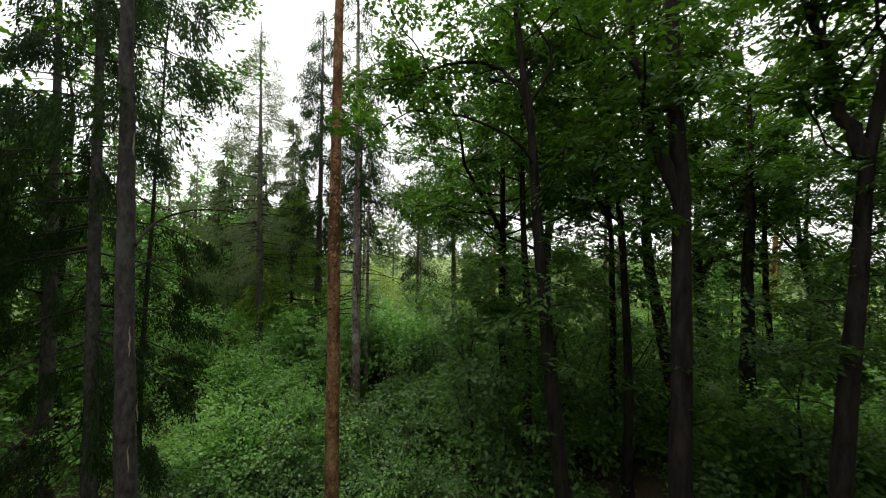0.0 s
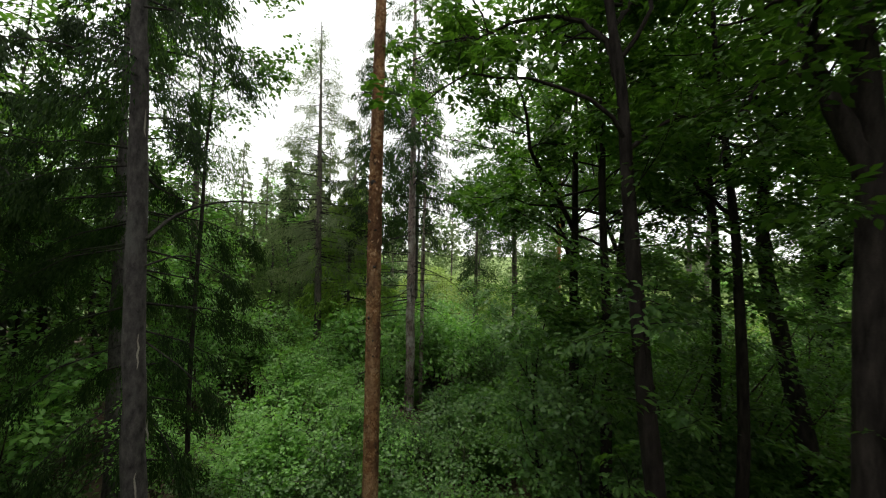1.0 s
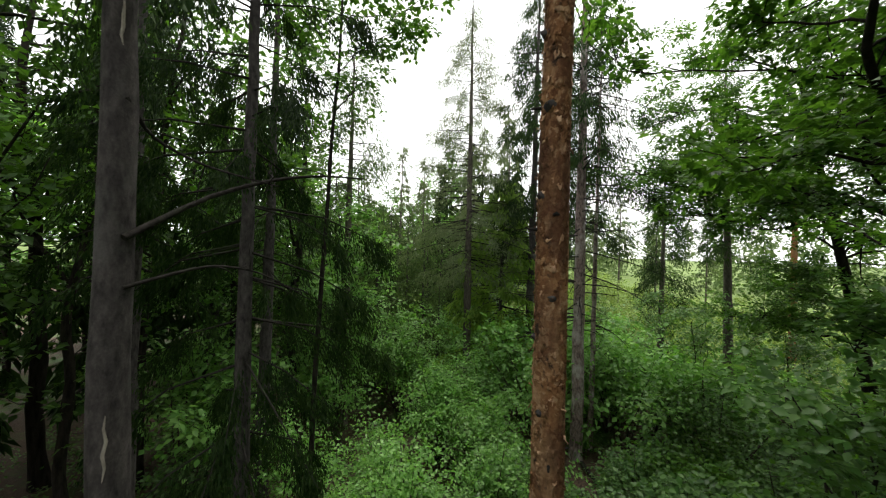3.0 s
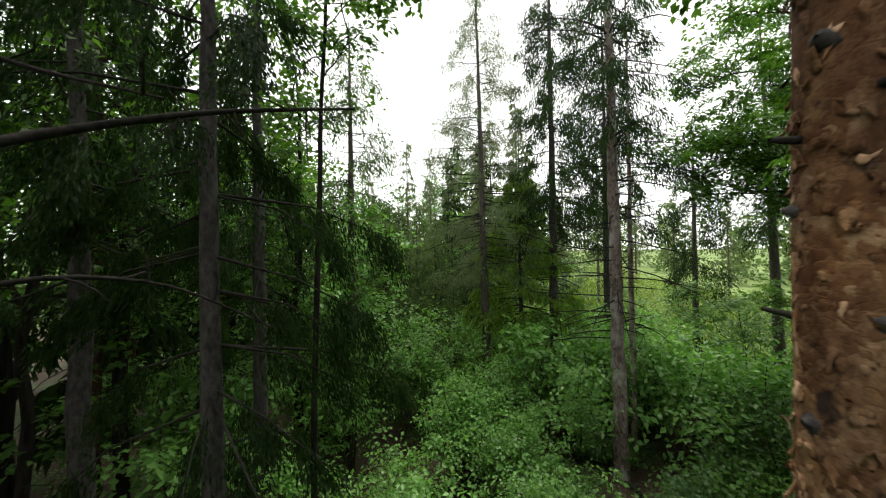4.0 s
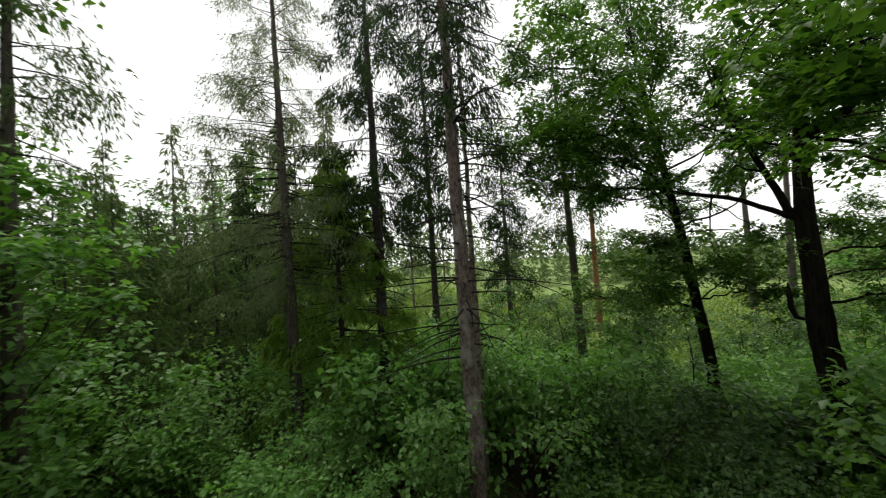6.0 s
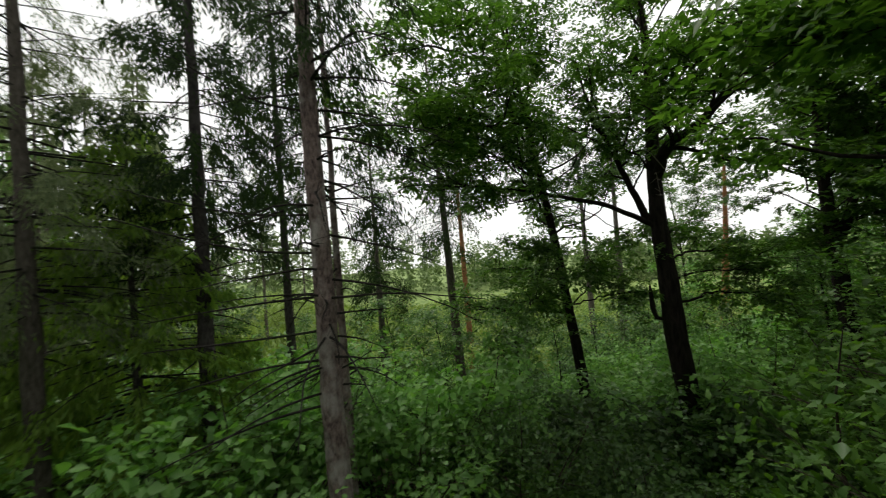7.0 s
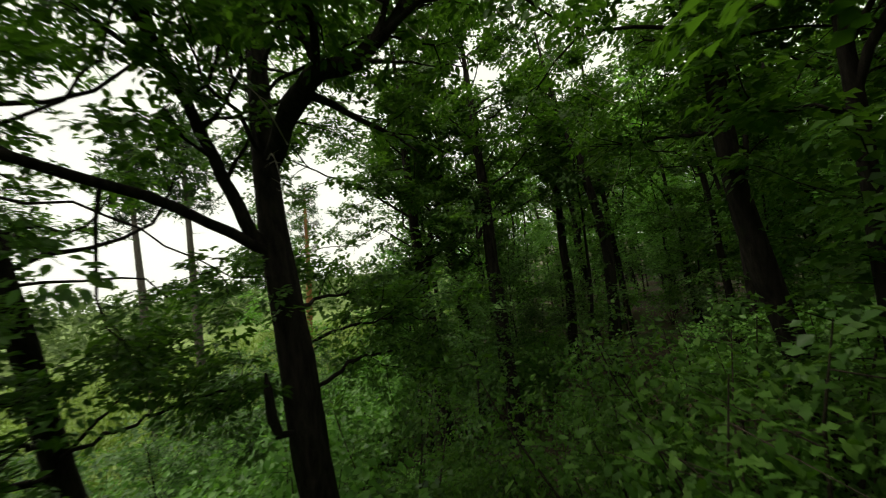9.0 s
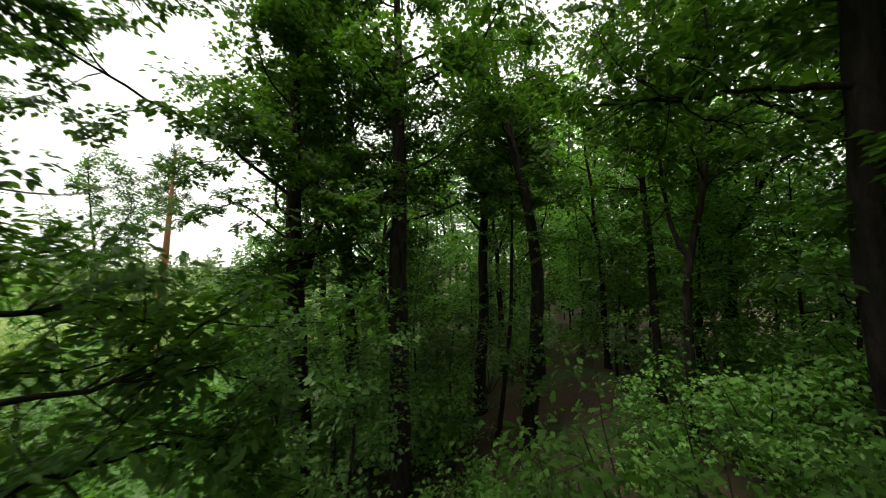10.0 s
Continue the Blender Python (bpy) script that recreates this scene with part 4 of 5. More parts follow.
broken_limb(big_oak, [(6.3, 21.75, 5.0), (6.0, 21.75, 5.0), (5.7, 21.8, 5.1), (5.52, 21.75, 5.45), (5.5, 21.74, 5.9), (5.47, 21.72, 6.2)], [0.06, 0.05, 0.07, 0.09, 0.065, 0.02], 5)
for k, line in enumerate([[(6.45, 22.0, 9.9), (6.0, 21.5, 9.9), (5.7, 21.2, 9.5), (5.65, 21.1, 9.0)], [(6.6, 21.6, 10.6), (6.5, 20.9, 10.9), (6.9, 20.3, 10.8), (7.3, 20.0, 11.1)], [(6.5, 22.1, 7.9), (6.9, 21.3, 8.2), (7.5, 20.8, 8.1), (8.0, 20.5, 8.4)],
                          [(5.9, 21.1, 9.9), (5.2, 21.0, 10.5), (4.7, 21.2, 10.7), (4.2, 21.1, 11.1)],
                          [(6.0, 18.2, 11.8), (6.19, 18.28, 12.7), (5.78, 18.69, 13.1), (5.3, 19.1, 12.8), (4.9, 19.5, 13.2)], [(5.9, 18.4, 11.2), (6.06, 18.51, 11.05), (5.6, 18.96, 11.5), (5.2, 19.4, 11.7)],
                          [(6.6, 17.6, 11.9), (7.6, 16.6, 11.2), (8.8, 15.66, 10.5), (9.7, 14.7, 10.5), (9.6, 14.85, 10.0), (9.0, 15.6, 8.4)]]):
    bare_branch(big_oak, line, 0.014, 130 + k, PALE_WOOD, "thin pale bare twig")
broadleaf("oak_tree", on_ground((15.78, 21.99, -2), (15.69, 22.03, 3), (15.6, 22.1, 6), (15.55, 22.15, 10), (15.6, 22.1, 18)), 0.33, 36, OAK, limbs=[(0.06, (15.57, 22.1, 9.5), (13.8, 23.4, 10.8), (12.2, 24.8, 11.6), (10.8, 25.8, 12.4))], crown_from=7.2, n_limbs=48, reach=3.4, forks=1, skirt=(3, 8, 16), **dict(BIG, per=52, twigs=7))
broadleaf("oak_tree", on_ground((16.05, 19.04, -1), (16.04, 19.1, 6), (16.12, 19.04, 10), (16.17, 19.1, 18)), 0.36, 37, OAK, crown_from=9.0, n_limbs=26, skirt=(3, 9, 16), **dict(BIG, twigs=7))
broadleaf("oak_tree", on_ground((21.9, 16.0, 0), (21.87, 15.8, 5), (21.85, 15.7, 10), (21.9, 15.8, 18)), 0.28, 38, OAK, limbs=[(0.08, (21.85, 15.7, 10.6), (21.4, 16.6, 12), (21, 17.2, 14.5))], crown_from=10, n_limbs=22, reach=2.8, forks=1, skirt=(3, 10, 18), **BIG)
broadleaf("oak_tree", on_ground((18.23, 14.66, 1), (18.17, 14.41, 3), (18.1, 14.2, 6), (18.12, 14.23, 8), (18.2, 14.6, 10.5), (18.5, 15.4, 14), (18.7, 15.8, 18)), 0.28, 39, "crooked dark oak beside the bare path", crown_from=10, n_limbs=22, reach=2.8, forks=1, skirt=(3, 10, 18), **BIG)
broadleaf("oak_tree", on_ground((8.5, 12.4, 1), (8.3, 12.8, 3), (8.0, 13.35, 5.5), (7.78, 13.85, 8), (7.84, 13.92, 10.5), (7.85, 13.7, 13), (8, 13.5, 18)), 0.24, 40, "thick leaning oak with dark furrowed bark",
          limbs=[(0.04, (7.75, 13.94, 9.1), (8.6, 15.0, 9.4), (9.8, 15.8, 9.7))], crown_from=10.2, n_limbs=46, reach=4.0, skirt=(7.2, 10, 12), skirt_reach=1.0, **dict(BIG, shape="oval", leaf=0.15))
broadleaf("oak_tree", on_ground((19.08, 20.72, -1), (18.94, 21.3, 6), (18.95, 21.4, 10), (19.0, 21.0, 17)), 0.2, 41, OAK, crown_from=9.0, n_limbs=22, reach=2.8, forks=1, skirt=(3, 10, 18), **BIG)
broadleaf("oak_tree", on_ground((16.2, 9.95, 1), (16.15, 9.93, 7), (15.85, 9.5, 10), (15.7, 9.3, 16)), 0.15, 47, "slender oak forking above head height", limbs=[(0.09, (16.14, 9.9, 7.4), (16.4, 10.4, 9.2), (16.3, 10.7, 11.5), (16.4, 11, 14))], crown_from=9.5, n_limbs=18, reach=2.8, skirt=(3, 9, 18), **BIG)
broadleaf("oak_tree", on_ground((18.3, 9.6, 1), (18.39, 9.75, 7), (18.5, 9.95, 10.5), (18.4, 10, 17)), 0.16, 48, OAK, crown_from=9.5, n_limbs=18, reach=2.8, skirt=(3, 9, 18), **BIG)
broadleaf("oak_tree", on_ground((19.5, 15.6, 0), (19.5, 15.0, 4.5), (19.5, 14.8, 9), (19.4, 14.9, 13)), 0.1, 42, "slender leaning young oak beside the bare path", crown_from=9, n_limbs=12, reach=1.8, **BIG)
broadleaf("oak_tree", on_ground((33.9, 45, -2), (34, 44.8, 6), (33.6, 45.2, 11), (33.4, 45.4, 16.5)), 0.17, 49, "airy oak alone in the clearing", crown_from=7, n_limbs=34, reach=3.8, twigs=6, per=18, leaf=0.24, clump=0.26, shape="plain", forks=3, wiggle=0.15)

broadleaf("oak_tree", on_ground((-7.9, 9.9, 0), (-8.0, 10.0, 6), (-7.8, 10.1, 11), (-7.6, 10.3, 17)), 0.065, 58, "slim oak growing up between dark spruces", crown_from=11, n_limbs=16, reach=1.9, **dict(BIG, leaf=0.13, clump=0.22))

# ---- more of the wood: a few grown trees, each set out again at other places ----
MID = dict(per=10, twigs=6, leaf=0.23, clump=0.27, shape="plain", forks=1, wiggle=0.22, skirt=(3, 8, 14), skirt_reach=1.5, fine_twigs=False, group="oaks of the wood", sides=10)
SMALL_OAKS = [
    broadleaf("oak_tree", on_ground((24, 9, 1), (24.2, 9.1, 7), (24.0, 9.6, 11), (24.3, 9.9, 16)), 0.16, 51, OAK, limbs=[(0.06, (24.15, 9.3, 9), (24.8, 10.2, 11), (25, 10.8, 13))], crown_from=7, n_limbs=21, reach=3.2, **MID),
    broadleaf("oak_tree", on_ground((27, 14, 1), (26.7, 14.3, 6), (27.1, 14.6, 11), (27.5, 14.3, 17)), 0.18, 52, OAK, limbs=[(0.08, (26.8, 14.4, 8), (26.0, 13.6, 10), (25.8, 13.2, 12.5))], crown_from=7, n_limbs=21, reach=3.4, **MID),
    broadleaf("oak_tree", on_ground((30, 19, 0), (30.4, 19.2, 6), (30.5, 18.7, 10), (30.1, 18.4, 15)), 0.14, 53, OAK, crown_from=6.5, n_limbs=21, reach=3.0, **MID),
]
DEEP_OAK = broadleaf("oak_tree", on_ground((33, 12, 1), (33.2, 12.1, 7), (33.0, 12.6, 11), (33.3, 12.9, 16)), 0.16, 50, OAK, limbs=[(0.06, (33.15, 12.3, 9), (33.8, 13.2, 11), (34, 13.8, 13))],
                     crown_from=7.5, n_limbs=18, reach=3.4, **dict(MID, per=6, twigs=4, leaf=0.3, clump=0.34))
EAST = [(22.5, 3.5), (26, 20.5), (32, 14), (29, 5), (38, 12), (25, 24), (34, 22.5), (21, 0), (28, -1), (15.5, 4.5), (41, 8), (43, 16), (17, -3),
        (10.8, 0.2), (13, -1), (24, 12.5), (48, 12), (46, 4), (20.2, 5.3), (36, 5), (40, 21), (14.2, 5.6), (22.5, 22)]
NORTH_WEST = [(-28, 24), (-32, 36), (-22, 42), (-15.4, 14.8)]
SOUTH_WEST = [(-14.2, 7.5), (-16, 9.5), (-19, 14), (-22, 6), (-18, 0), (-26, 12), (-12, -2), (-28, 18), (-24, 20), (-30, 4), (-18.3, 7.8), (-12, 5.2)]
rng_wood = np.random.default_rng(5)
for x, y in EAST + NORTH_WEST + SOUTH_WEST:
    place(DEEP_OAK if x > 27.5 or x < -21 else SMALL_OAKS[rng_wood.integers(3)], x, y, rng_wood.uniform(0, 6.28), rng_wood.uniform(1.1, 1.35) if x > 9 else rng_wood.uniform(0.9, 1.2), 0.2)

# oaks out of view in the south-east, added to shade the young oaks
for k, (x, y) in enumerate([(11.5, 0.8), (12.5, 3.5), (11.5, 6.0)]):
    place(SMALL_OAKS[k % 3], x, y, 1.3 * k, 1.2, 0.2)

LOW = dict(twigs=5, shape="plain", wiggle=0.15, fine_twigs=False, group="low trees under the oaks", category="tree", sides=8, clump=0.24, mat=SHRUB_LEAF)
LOW_TREES = [
    broadleaf("understorey_tree", on_ground((-15.6, 17.8, 0), (-15.7, 17.8, 5), (-15.6, 17.6, 8.8)), 0.08, 55, "bushy green young maple under the taller trees", crown_from=2.2, n_limbs=20, per=15, leaf=0.19, reach=2.0, **LOW),
    broadleaf("understorey_tree", on_ground((1.2, 12.2, 0), (1.1, 12.2, 4), (1.2, 12.1, 7)), 0.06, 56, "bushy young hornbeam under the taller trees, leaves darkened for shade", crown_from=1.6, n_limbs=18, per=15, leaf=0.17, reach=1.8, **dict(LOW, mat=SHADED_LEAF)),
]
for x, y, s in [(-16.5, 15.5, 1.0), (-12.6, 30, 0.7), (-13.4, 15.6, 1.1),
                (4.2, 12.6, 0.8), (8.2, 8.2, 0.55), (10.5, 7, 0.55), (1.9, 9.6, 0.6),
                (13.5, 20.1, 0.75), (16.2, 22.9, 1.0), (19.5, 24.5, 1.1), (17.5, 31, 1.0), (17.6, 24.2, 0.9), (20.5, 18.8, 0.85), (24, 18, 0.9), (22, 25, 0.9), (18, 17.4, 0.6), (26.5, 16, 0.9), (29, 21, 1.0), (26, 6.5, 0.8), (22, 9.5, 0.7),
                (14, 7, 0.9), (18, 2, 0.9), (16.5, 6, 1.0), (18.5, 8, 0.95), (21, 6, 1.1), (24, 8, 1.1), (27, 5, 1.1), (20, 2.5, 1.0), (23, 4, 1.0), (30, 3, 1.1), (27.5, 9, 1.1), (30, 8, 1.0), (33, 18, 1.0), (12.5, 4, 1.0), (25, 2, 0.9),
                (-15, 4, 1.1), (-17, 12, 1.1), (-12.2, 2, 1.1), (-8, 0.6, 1.0)]:
    place(LOW_TREES[int(s < 0.9)], x, y, rng_wood.uniform(0, 6.28), s * (1.0 if s >= 0.9 else 1.25), 0.1)
YOUNG_SPRUCE = conifer("spruce_tree", foot(-15.6, 20.2), 10.5, 0.13, 66, "soft dark young spruce branched to the ground", crown_from=0.7, reach=2.3, gap=0.34, per_whorl=6, per_metre=9, twig=0.24, droop=-0.25, cards=3, width=0.17, strand=0.2,
                       group="young spruces behind the shrubs", sides=8, mat=HAZED_NEEDLE)
for x, y, size in [(-17.5, 23.5, 1.05), (-19.5, 28, 1.1), (-17, 31, 1.0), (-21.5, 21.5, 1.15), (-14.6, 27.6, 0.75), (-19, 18.5, 0.95), (-14.0, 24.3, 0.6), (-22, 26, 1.2), (-24, 30, 1.2), (-16, 35, 0.9), (-21, 33, 1.1), (-17.8, 20.6, 0.9), (-19.5, 23.2, 1.05), (-16.2, 25.6, 0.95), (-23.5, 23.5, 1.2), (-25.5, 26.5, 1.25), (-27, 31.5, 1.3), (-24.5, 35, 1.25), (-26, 20, 1.2)]:
    place(YOUNG_SPRUCE, x, y, rng_wood.uniform(0, 6.28), size, 0.1)
for x, y in [(-2, 30.5), (3, 27), (6, 28.5), (9.5, 30), (-6, 32), (0.3, 33), (5, 33), (10.5, 27), (13, 32), (8, 35), (3, 37), (-3, 37), (14, 28.5), (-9, 31), (17, 34), (-0.5, 26.5), (20, 30)]:
    place(LOW_TREES[1], x, y, rng_wood.uniform(0, 6.28), rng_wood.uniform(0.7, 0.95), 0.1)

FAR = dict(n_limbs=18, twigs=4, per=7, leaf=0.42, clump=0.4, shape="plain", wiggle=0.2, fine_twigs=False, group="trees behind the undergrowth", category="tree", sides=6, mat=SHRUB_LEAF)
FAR_TREES = [
    broadleaf("broadleaf_tree", on_ground((-33, 48, 0), (-33, 48, 8), (-32.6, 48, 15)), 0.18, 61, "full green broadleaved tree at the edge of the wood", crown_from=3.5, reach=3.0, **FAR),
    broadleaf("broadleaf_tree", on_ground((-27, 44, 0), (-27, 44.2, 7), (-27, 44, 13)), 0.16, 62, "full green broadleaved tree at the edge of the wood", crown_from=3, reach=2.6, **FAR),
]
rng_east = np.random.default_rng(17)
FAR_LOW = broadleaf("understorey_tree", on_ground((36, 14, 1), (36, 14.1, 5), (36, 14, 9)), 0.07, 65, "leafy green young tree deep in the wood", crown_from=2.2, n_limbs=20, twigs=4, per=9, leaf=0.26, clump=0.28, reach=2.4, shape="plain", wiggle=0.15,
                    fine_twigs=False, group="low trees deep in the wood", category="tree", sides=6, mat=SHRUB_LEAF)
n_low = 0
while n_low < 56:
    x, y = rng_east.uniform(13, 48), rng_east.uniform(-8, 27)
    if math.hypot(x - 17, y - 13.5) < 6 or math.hypot(x - 23.5, y - 11.5) < 4 or x < 20 and y > 9:
        continue
    n_low += 1
    place(FAR_LOW, x, y, rng_east.uniform(0, 6.28), rng_east.uniform(0.6, 1.15), 0.1)
FAR_SPRUCES = [
    conifer("spruce_tree", foot(-22, 37), 17, 0.17, 63, "dark spruce in the wood behind the undergrowth", crown_from=2.5, reach=2.4, gap=0.5, per_whorl=5, per_metre=6, twig=0.7, group="far spruces", sides=8, cards=2, width=0.13),
    conifer("spruce_tree", foot(-26, 39), 19, 0.17, 64, "pale thin conifer in the wood behind the undergrowth", crown_from=6, reach=2.0, gap=0.6, per_whorl=4, per_metre=6, twig=0.6, group="far spruces", sides=8, cards=2, width=0.09, mat=PALE_NEEDLE, bark=GREY_BARK),
]
rng_far = np.random.default_rng(8)
for i in range(54):
    x, y = rng_far.uniform(-62, -17), rng_far.uniform(30, 75)
    proto = FAR_TREES[i % 2] if rng_far.random() < 0.5 else FAR_SPRUCES[i % 2]
    place(proto, x, y, rng_far.uniform(0, 6.28), rng_far.uniform(0.75, 1.1), 0.1)
for i in range(22):
    place(FAR_TREES[i % 2], rng_far.uniform(-45, -25), rng_far.uniform(-8, 28), rng_far.uniform(0, 6.28), rng_far.uniform(0.9, 1.2), 0.1)
for i in range(50):
    place(FAR_TREES[i % 2], rng_far.uniform(44, 75), rng_far.uniform(-25, 30), rng_far.uniform(0, 6.28), rng_far.uniform(1.35, 1.8), 0.1)
# trees behind the start, out of view, added to block light from the south
for i in range(9):
    place(FAR_TREES[i % 2], rng_far.uniform(-40, 40), rng_far.uniform(-30, -14), rng_far.uniform(0, 6.28), rng_far.uniform(0.9, 1.25), 0.1)


for x, y, k, size in [(-16, 40, 1, 1.2), (-15, 29.5, 1, 0.9), (-18, 35, 1, 0.95), (-20, 40, 0, 1.15), (-17.5, 43, 1, 1.3), (-22, 46, 1, 1.3), (-19, 50, 0, 1.3), (-24, 41, 0, 1.2), (-16, 55, 1, 1.2), (-13, 62, 1, 1.2), (-9, 70, 1, 1.1), (-4, 74, 1, 1.0), (3, 78, 1, 1.0)]:
    place(FAR_SPRUCES[k], x, y, rng_far.uniform(0, 6.28), size, 0.1)
for x, y, size in [(-30, 15, 0.9), (-33, 20, 1.0), (-36, 24, 1.0), (-27, 15.5, 0.8), (-38, 17, 1.0), (-31, 24, 0.9), (-20.5, 9.5, 0.9), (-24, 12, 0.95), (-20, 4, 0.9), (-25, 7, 1.0), (-17.5, 5.5, 0.8), (-22.5, 15, 0.9)]:
    place(FAR_SPRUCES[0], x, y, rng_far.uniform(0, 6.28), size, 0.1)
for x, y, size in [(-24.4, 33, 1.0), (-28.5, 32, 0.95), (-22.8, 37.5, 0.95)]:
    place(FAR_SPRUCES[1], x, y, rng_far.uniform(0, 6.28), size, 0.1)
# mostly unseen spruces south and west, added to shade the wood
for x, y in [(-6, -3.5), (-1.5, -5), (3.5, -4), (-10, -6), (8, -3), (-15, -9), (0, -10), (6, -9), (-5, -9), (14, -7), (-20, -4), (-33, 15), (-28, -4)]:
    place(FAR_SPRUCES[0], x, y, rng_far.uniform(0, 6.28), rng_far.uniform(0.95, 1.2), 0.1)


def distant_wood():
    """The rim of woods beyond the clearing."""
    rng = np.random.default_rng(71)
    tips = []
    for i in range(330):
        a = radians(rng.uniform(-45, 80))
        d = rng.uniform(135, 190)
        x, y, h = d * math.sin(a), d * math.cos(a), rng.uniform(9, 17) + 10 * float(smooth_step(-a, -0.5, 0.1))
        n = 46
        z = rng.uniform(0.05, 1, n)
        r = (1 - z ** 2) ** 0.5 * rng.uniform(2.0, 4.0) * rng.uniform(0.3, 1, n)
        b = rng.uniform(0, 6.28, n)
        tips.append(np.stack([x + r * np.cos(b), y + r * np.sin(b), -3 + z * h], 1))
    tips = np.concatenate(tips)
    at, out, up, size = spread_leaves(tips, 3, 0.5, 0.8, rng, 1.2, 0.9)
    tagged(new("distant_wood", leaf_mesh("distant_wood", at, out, up, size, 0.4, HAZED_LEAF)), "green rim of woods beyond the clearing, paled for haze", "distant wood", kind="stuff")


distant_wood()

# ---- undergrowth ----
UG = dict(per=8, leaf=0.122, clump=0.16, group="undergrowth shrubs")
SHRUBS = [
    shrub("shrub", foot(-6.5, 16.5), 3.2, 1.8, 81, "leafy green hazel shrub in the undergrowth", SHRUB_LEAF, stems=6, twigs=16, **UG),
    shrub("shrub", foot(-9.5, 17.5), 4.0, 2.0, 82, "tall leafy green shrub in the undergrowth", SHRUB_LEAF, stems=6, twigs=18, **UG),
    shrub("shrub", foot(-2.5, 17.5), 2.2, 1.6, 83, "low shrub in the undergrowth, leaves darkened for shade", SHADED_LEAF, stems=6, twigs=14, **UG),
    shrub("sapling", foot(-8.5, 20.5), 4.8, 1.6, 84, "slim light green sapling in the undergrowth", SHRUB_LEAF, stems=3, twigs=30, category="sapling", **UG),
    shrub("shrub", foot(1.5, 18.5), 3.4, 1.9, 89, "spreading shrub under the oaks, leaf colour darkened for shade", SHADED_LEAF, stems=6, twigs=16, **UG),
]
LOW_SHRUBS = [
    shrub("shrub", foot(2.2, 19.4), 2.1, 1.8, 93, "low broad-leaved green shrub under the oaks", SHADED_LEAF, stems=7, twigs=12, per=9, leaf=0.17, clump=0.2, group="undergrowth shrubs"),
    shrub("shrub", foot(-0.6, 15.2), 1.9, 1.7, 94, "low dark green shrub under the oaks", YOUNG_OAK_LEAF, stems=7, twigs=12, per=9, leaf=0.16, clump=0.2, group="undergrowth shrubs"),
]
UGF = dict(per=5, leaf=0.2, clump=0.26, group="undergrowth shrubs")
FAR_SHRUBS = [
    shrub("shrub", foot(14.5, 27), 3.2, 1.8, 87, "leafy green hazel shrub by the clearing", SHRUB_LEAF, stems=5, twigs=14, **UGF),
    shrub("shrub", foot(11.5, 28.5), 4.0, 2.0, 88, "tall leafy green shrub by the clearing", SHRUB_LEAF, stems=5, twigs=16, **UGF),
]
HERO = [
    shrub("oak_sapling", foot(8.9, 17.4), 4.6, 1.9, 85, "young oak with broad lobed green leaves", YOUNG_OAK_LEAF, stems=4, twigs=16, per=6, leaf=0.165, clump=0.22, shape="oak", group="young oaks", category="oak sapling"),
    shrub("oak_sapling", foot(9.3, 21.4), 6.0, 2.1, 86, "young oak with broad lobed green leaves", YOUNG_OAK_LEAF, stems=4, twigs=18, per=6, leaf=0.165, clump=0.24, shape="oak", group="young oaks", category="oak sapling"),
]
rng_shrub = np.random.default_rng(21)
for x, y, k, s in [(3.2, 15.5, 1, 1.1), (4.9, 15.0, 1, 1.08), (1.9, 14.1, 1, 1.05), (7.4, 16.1, 1, 1.04), (8.6, 14.9, 0, 1.0), (5.8, 15.9, 0, 0.95), (12, 16.6, 0, 0.6), (0.8, 20.6, 0, 0.55), (4.2, 20.0, 0, 0.6), (5.6, 14.2, 1, 1.12), (8.8, 14.9, 1, 0.95), (10.4, 16.9, 0, 0.8), (6.7, 14.2, 1, 1.0), (6.2, 15.1, 1, 0.97), (8.0, 14.6, 1, 1.0),
                   (6.6, 17.6, 0, 0.85), (10.4, 16.2, 0, 0.7)]:
    place(HERO[k], x, y, rng_shrub.uniform(0, 6.28), s)
for x, y, s in [(13, 13, 0.7), (15, 11.6, 0.8), (14, 9.5, 0.9), (21, 18, 1.0), (24, 15.3, 0.9), (26, 13, 0.9), (12.2, 10.4, 0.6), (17, 7.5, 0.9), (20, 9, 0.8), (25, 10, 0.9), (28, 12, 1.0), (19, 17.5, 0.7), (15, 16.9, 0.6), (24.5, 17.5, 0.9), (14.5, 7.8, 0.9), (16, 7, 1.0), (13.4, 9, 0.8), (15.4, 9.2, 0.8), (17.5, 6, 1.0), (15, 5.8, 1.0), (19, 4.5, 0.7), (12.4, 7.6, 0.9)]:
    place(FAR_SHRUBS[rng_shrub.integers(2)], x, y, rng_shrub.uniform(0, 6.28), s)
for x, y, s in [(9.5, 24, 0.8), (11, 23, 0.5), (12.5, 25, 1.0), (10.5, 26.5, 1.2), (14, 26, 1.2), (8.2, 25.5, 1.1), (13, 28, 1.3), (16, 27, 1.3), (9, 22.4, 0.6), (18, 28, 1.3), (12.2, 21.8, 0.45)]:
    place(SHRUBS[rng_shrub.integers(2)], x, y, rng_shrub.uniform(0, 6.28), s)
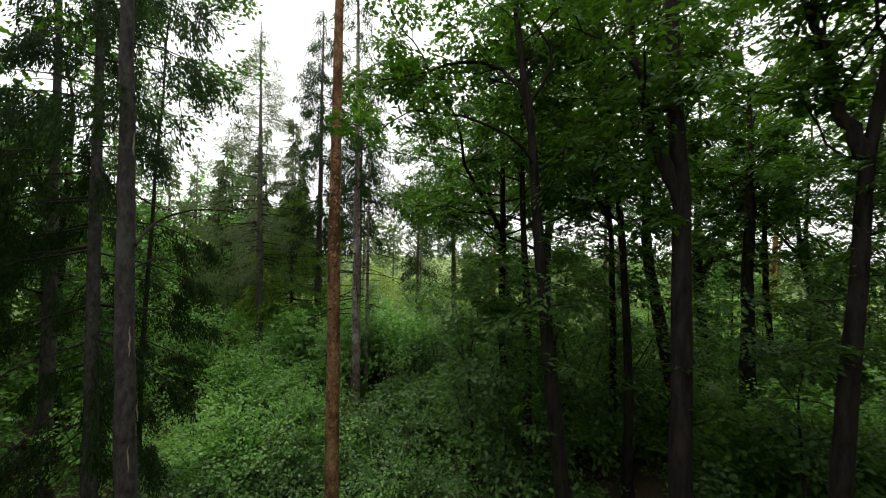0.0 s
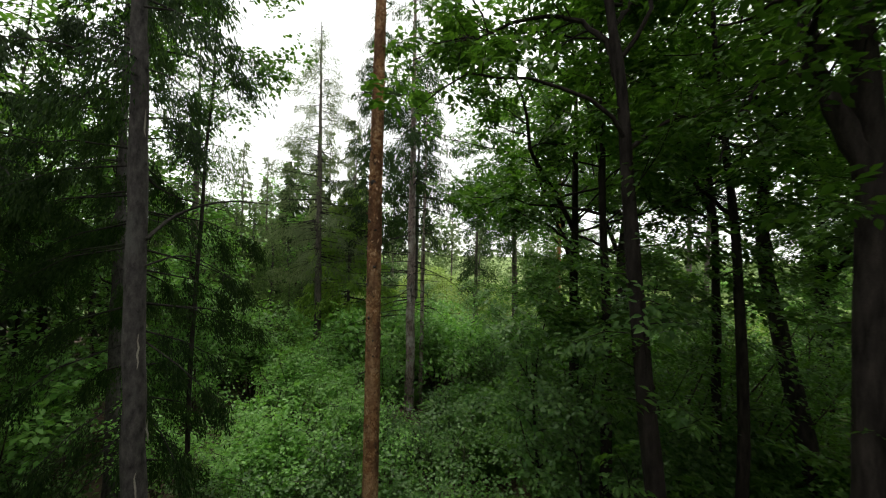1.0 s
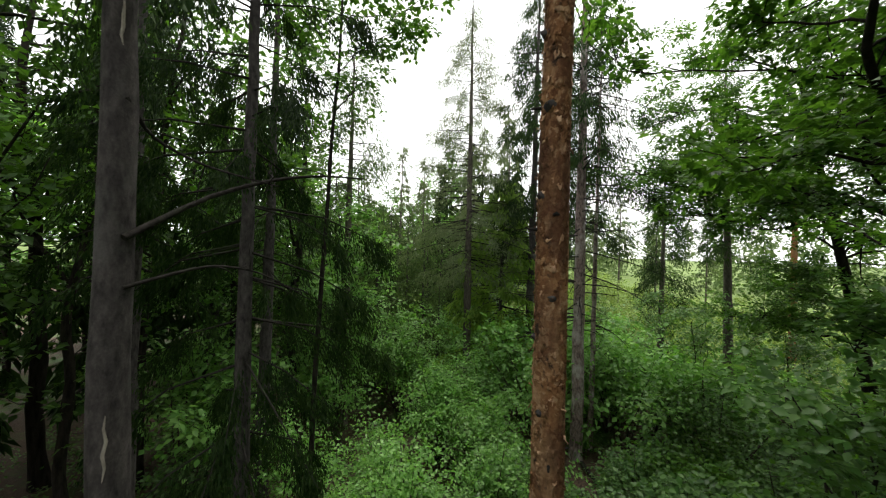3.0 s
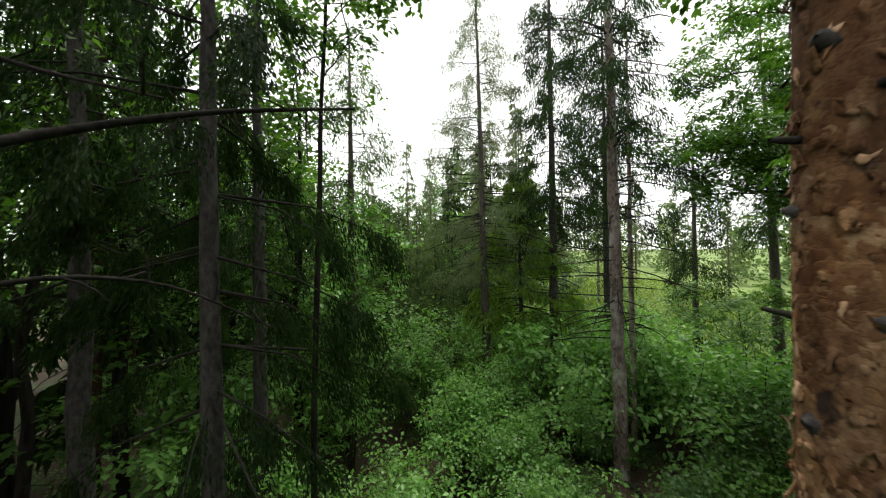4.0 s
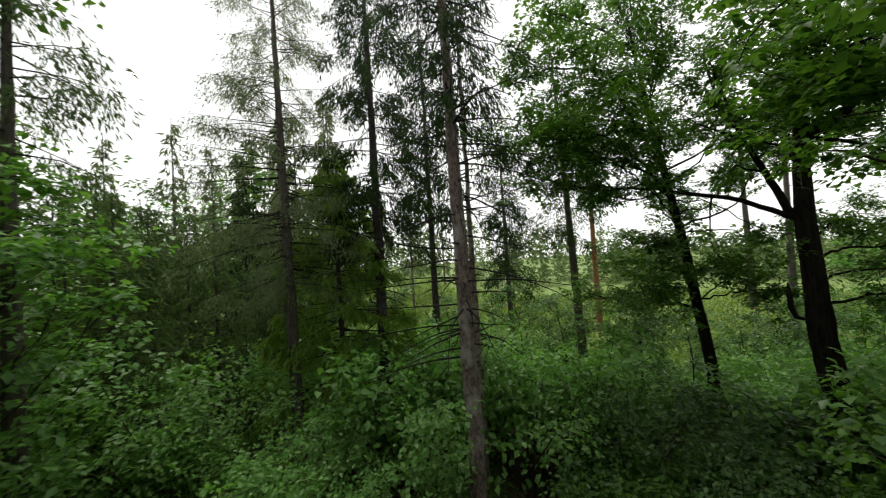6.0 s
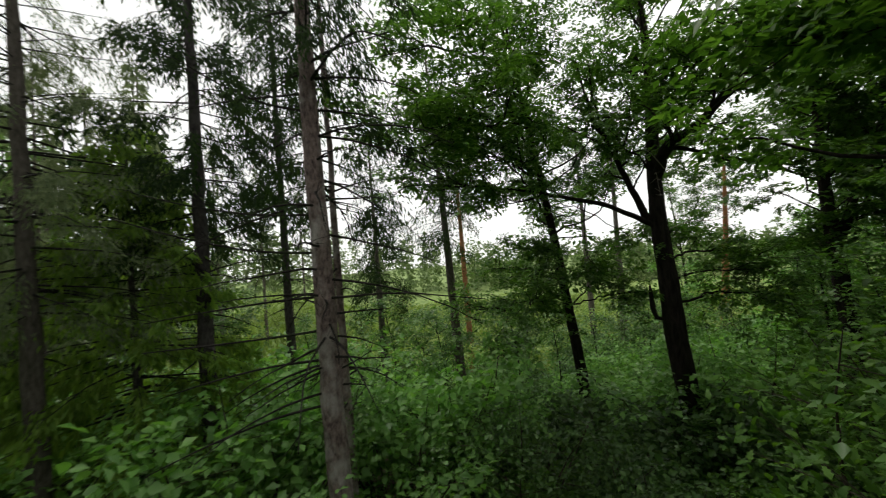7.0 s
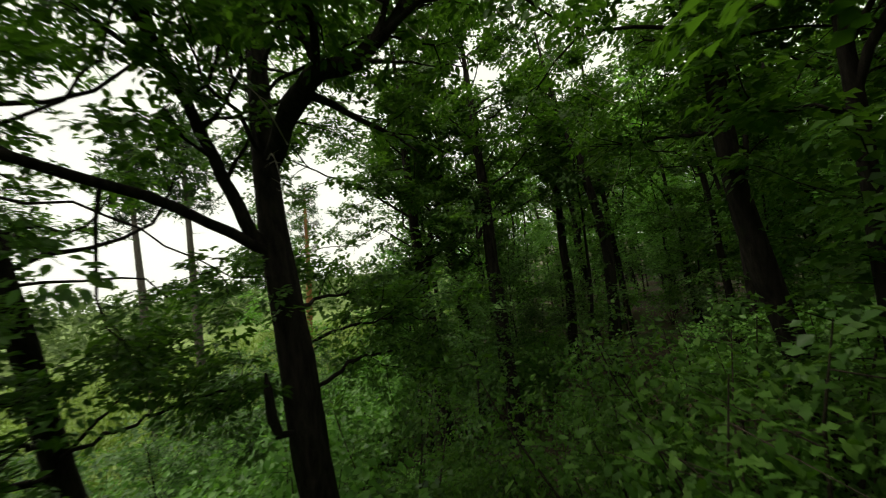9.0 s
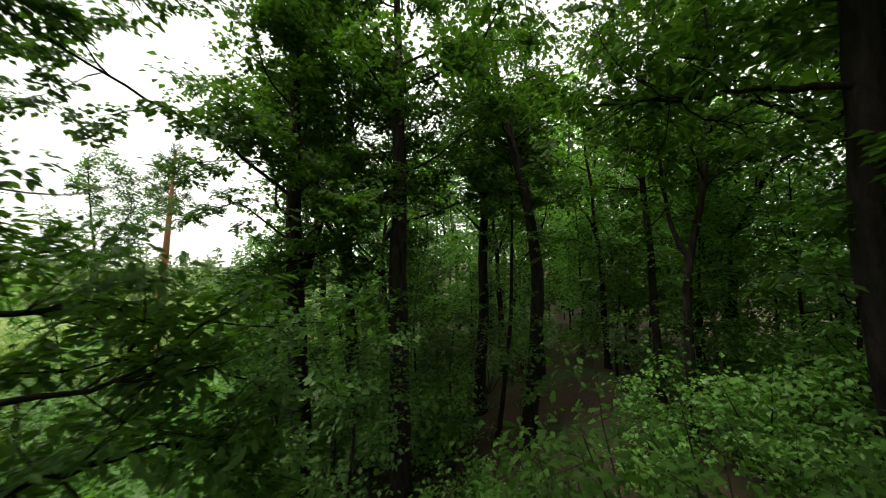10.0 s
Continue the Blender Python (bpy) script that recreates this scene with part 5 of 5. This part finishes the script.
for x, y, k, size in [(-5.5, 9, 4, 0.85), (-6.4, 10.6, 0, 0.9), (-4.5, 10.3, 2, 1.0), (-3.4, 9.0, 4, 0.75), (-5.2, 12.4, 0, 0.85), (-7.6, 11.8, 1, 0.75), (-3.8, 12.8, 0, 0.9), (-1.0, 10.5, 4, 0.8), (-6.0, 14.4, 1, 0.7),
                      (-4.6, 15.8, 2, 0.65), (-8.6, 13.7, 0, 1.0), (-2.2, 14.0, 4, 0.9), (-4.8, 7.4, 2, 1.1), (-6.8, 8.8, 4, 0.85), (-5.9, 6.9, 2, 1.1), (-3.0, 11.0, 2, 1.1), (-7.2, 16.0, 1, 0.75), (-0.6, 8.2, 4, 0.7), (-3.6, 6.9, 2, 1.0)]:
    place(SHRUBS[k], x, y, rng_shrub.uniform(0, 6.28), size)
n_shrub = 0
while n_shrub < 215:
    x, y = rng_shrub.uniform(-17, 26), rng_shrub.uniform(3, 36)
    if x > 11 and y < 17.5 or x < -6.5 and y < 9.5 or y < 6 and x > -3:
        continue
    n_shrub += 1
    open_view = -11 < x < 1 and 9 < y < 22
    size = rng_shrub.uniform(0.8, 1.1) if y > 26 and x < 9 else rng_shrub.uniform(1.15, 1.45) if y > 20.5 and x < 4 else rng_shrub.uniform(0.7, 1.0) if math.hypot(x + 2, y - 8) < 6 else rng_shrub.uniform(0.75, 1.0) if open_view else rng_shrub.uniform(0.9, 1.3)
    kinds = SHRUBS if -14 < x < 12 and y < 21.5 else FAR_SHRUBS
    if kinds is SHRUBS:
        # shade-darkened kinds near the start and under the oaks, brighter ones elsewhere
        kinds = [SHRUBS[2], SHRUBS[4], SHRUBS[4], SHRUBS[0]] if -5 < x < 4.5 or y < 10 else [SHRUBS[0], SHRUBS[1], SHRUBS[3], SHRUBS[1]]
    if -2 < x < 7.5 and 13 < y < 20.5 or 2.5 < x < 7.5 and 13 < y < 22.5:
        kinds, size = LOW_SHRUBS, rng_shrub.uniform(0.85, 1.2)
    if 7.5 < x < 16.5 and 17.5 < y < 23.8:
        kinds, size = LOW_SHRUBS, rng_shrub.uniform(0.6, 0.9)
    if x > 7.5 and y < 17.5:
        kinds, size = LOW_SHRUBS[1:], rng_shrub.uniform(0.9, 1.3)
    if -6.0 < x < -2.6 and 14.5 < y < 21.2:
        kinds, size = LOW_SHRUBS, rng_shrub.uniform(0.5, 0.75)
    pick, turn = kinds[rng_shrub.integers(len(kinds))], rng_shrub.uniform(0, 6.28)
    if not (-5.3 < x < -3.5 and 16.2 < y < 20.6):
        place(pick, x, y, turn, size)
for i in range(46):
    x, y = (rng_shrub.uniform(-6.2, -2.2), rng_shrub.uniform(14, 21)) if i < 18 else (rng_shrub.uniform(-2, 9), rng_shrub.uniform(13.5, 24))
    turn, size = rng_shrub.uniform(0, 6.28), rng_shrub.uniform(0.45, 0.7) if i < 18 else rng_shrub.uniform(0.8, 1.25)
    if not (-5.3 < x < -3.5 and 16.2 < y < 20.6):
        place(LOW_SHRUBS[i % 2], x, y, turn, size)
for x, y, size in [(5.6, 20.7, 1.5), (6.6, 20.5, 1.6), (7.4, 21.0, 1.6), (5.2, 21.4, 1.4), (4.6, 24.2, 1.5), (5.4, 24.4, 1.5)]:
    place(LOW_SHRUBS[0], x, y, rng_shrub.uniform(0, 6.28), size)

YG = dict(leaf=0.22, clump=0.3, group="young growth in the clearing", category="sapling")
YOUNG = [
    shrub("birch_sapling", foot(2.0, 40), 4.5, 1.5, 91, "bright yellow-green young birch in the clearing", YOUNG_LEAF, stems=3, twigs=18, per=5, **YG),
    shrub("birch_sapling", foot(-5, 42), 5.5, 1.8, 92, "bright yellow-green young birch in the clearing", YOUNG_LEAF, stems=4, twigs=16, per=5, **YG),
]
for i in range(105):
    a, d = radians(rng_shrub.uniform(-22, 62)), rng_shrub.uniform(29, 85)
    x, y = -4 + d * math.sin(a), 10 + d * math.cos(a)
    place(YOUNG[i % 2], x, y, rng_shrub.uniform(0, 6.28), rng_shrub.uniform(0.6, 1.25))


def herbs():
    """Low plants on the forest floor."""
    rng = np.random.default_rng(95)
    n = 3000
    x, y = rng.uniform(-24, 26, n), rng.uniform(-2, 38, n)
    keep = ~((x > 11) & (y < 18.5) & (rng.random(n) < 0.85))
    tips = np.stack([x[keep], y[keep], ground_z(x[keep], y[keep]) + rng.uniform(0.1, 0.55, keep.sum())], 1)
    at, out, up, size = spread_leaves(tips, 22, 0.28, 0.35, rng, 0.13, 0.35)
    tagged(new("undergrowth", leaf_mesh("undergrowth", at, out, up, size, 0.3, SHADED_LEAF)), "low green herbs and brambles on the forest floor", "undergrowth", kind="stuff")


herbs()


def meadow():
    """Rank grass in the clearing."""
    rng = np.random.default_rng(96)
    n = 30000
    a, d = np.radians(rng.uniform(-30, 75, n)), rng.uniform(26, 100, n) ** 1.0
    x, y = -4 + d * np.sin(a), 8 + d * np.cos(a)
    keep = y > 33
    x, y = x[keep], y[keep]
    at = np.stack([x, y, ground_z(x, y) - 0.05], 1)
    m = len(x)
    out = np.stack([rng.normal(0, 0.3, m), rng.normal(0, 0.3, m), np.ones(m)], 1)
    up = rng.normal(0, 1, (m, 3))
    tagged(new("meadow_grass", leaf_mesh("meadow_grass", at, out, up, rng.uniform(0.5, 1.3, m), 0.1, YOUNG_LEAF)), "tall yellow-green grass of the clearing", "grass", kind="stuff")


meadow()
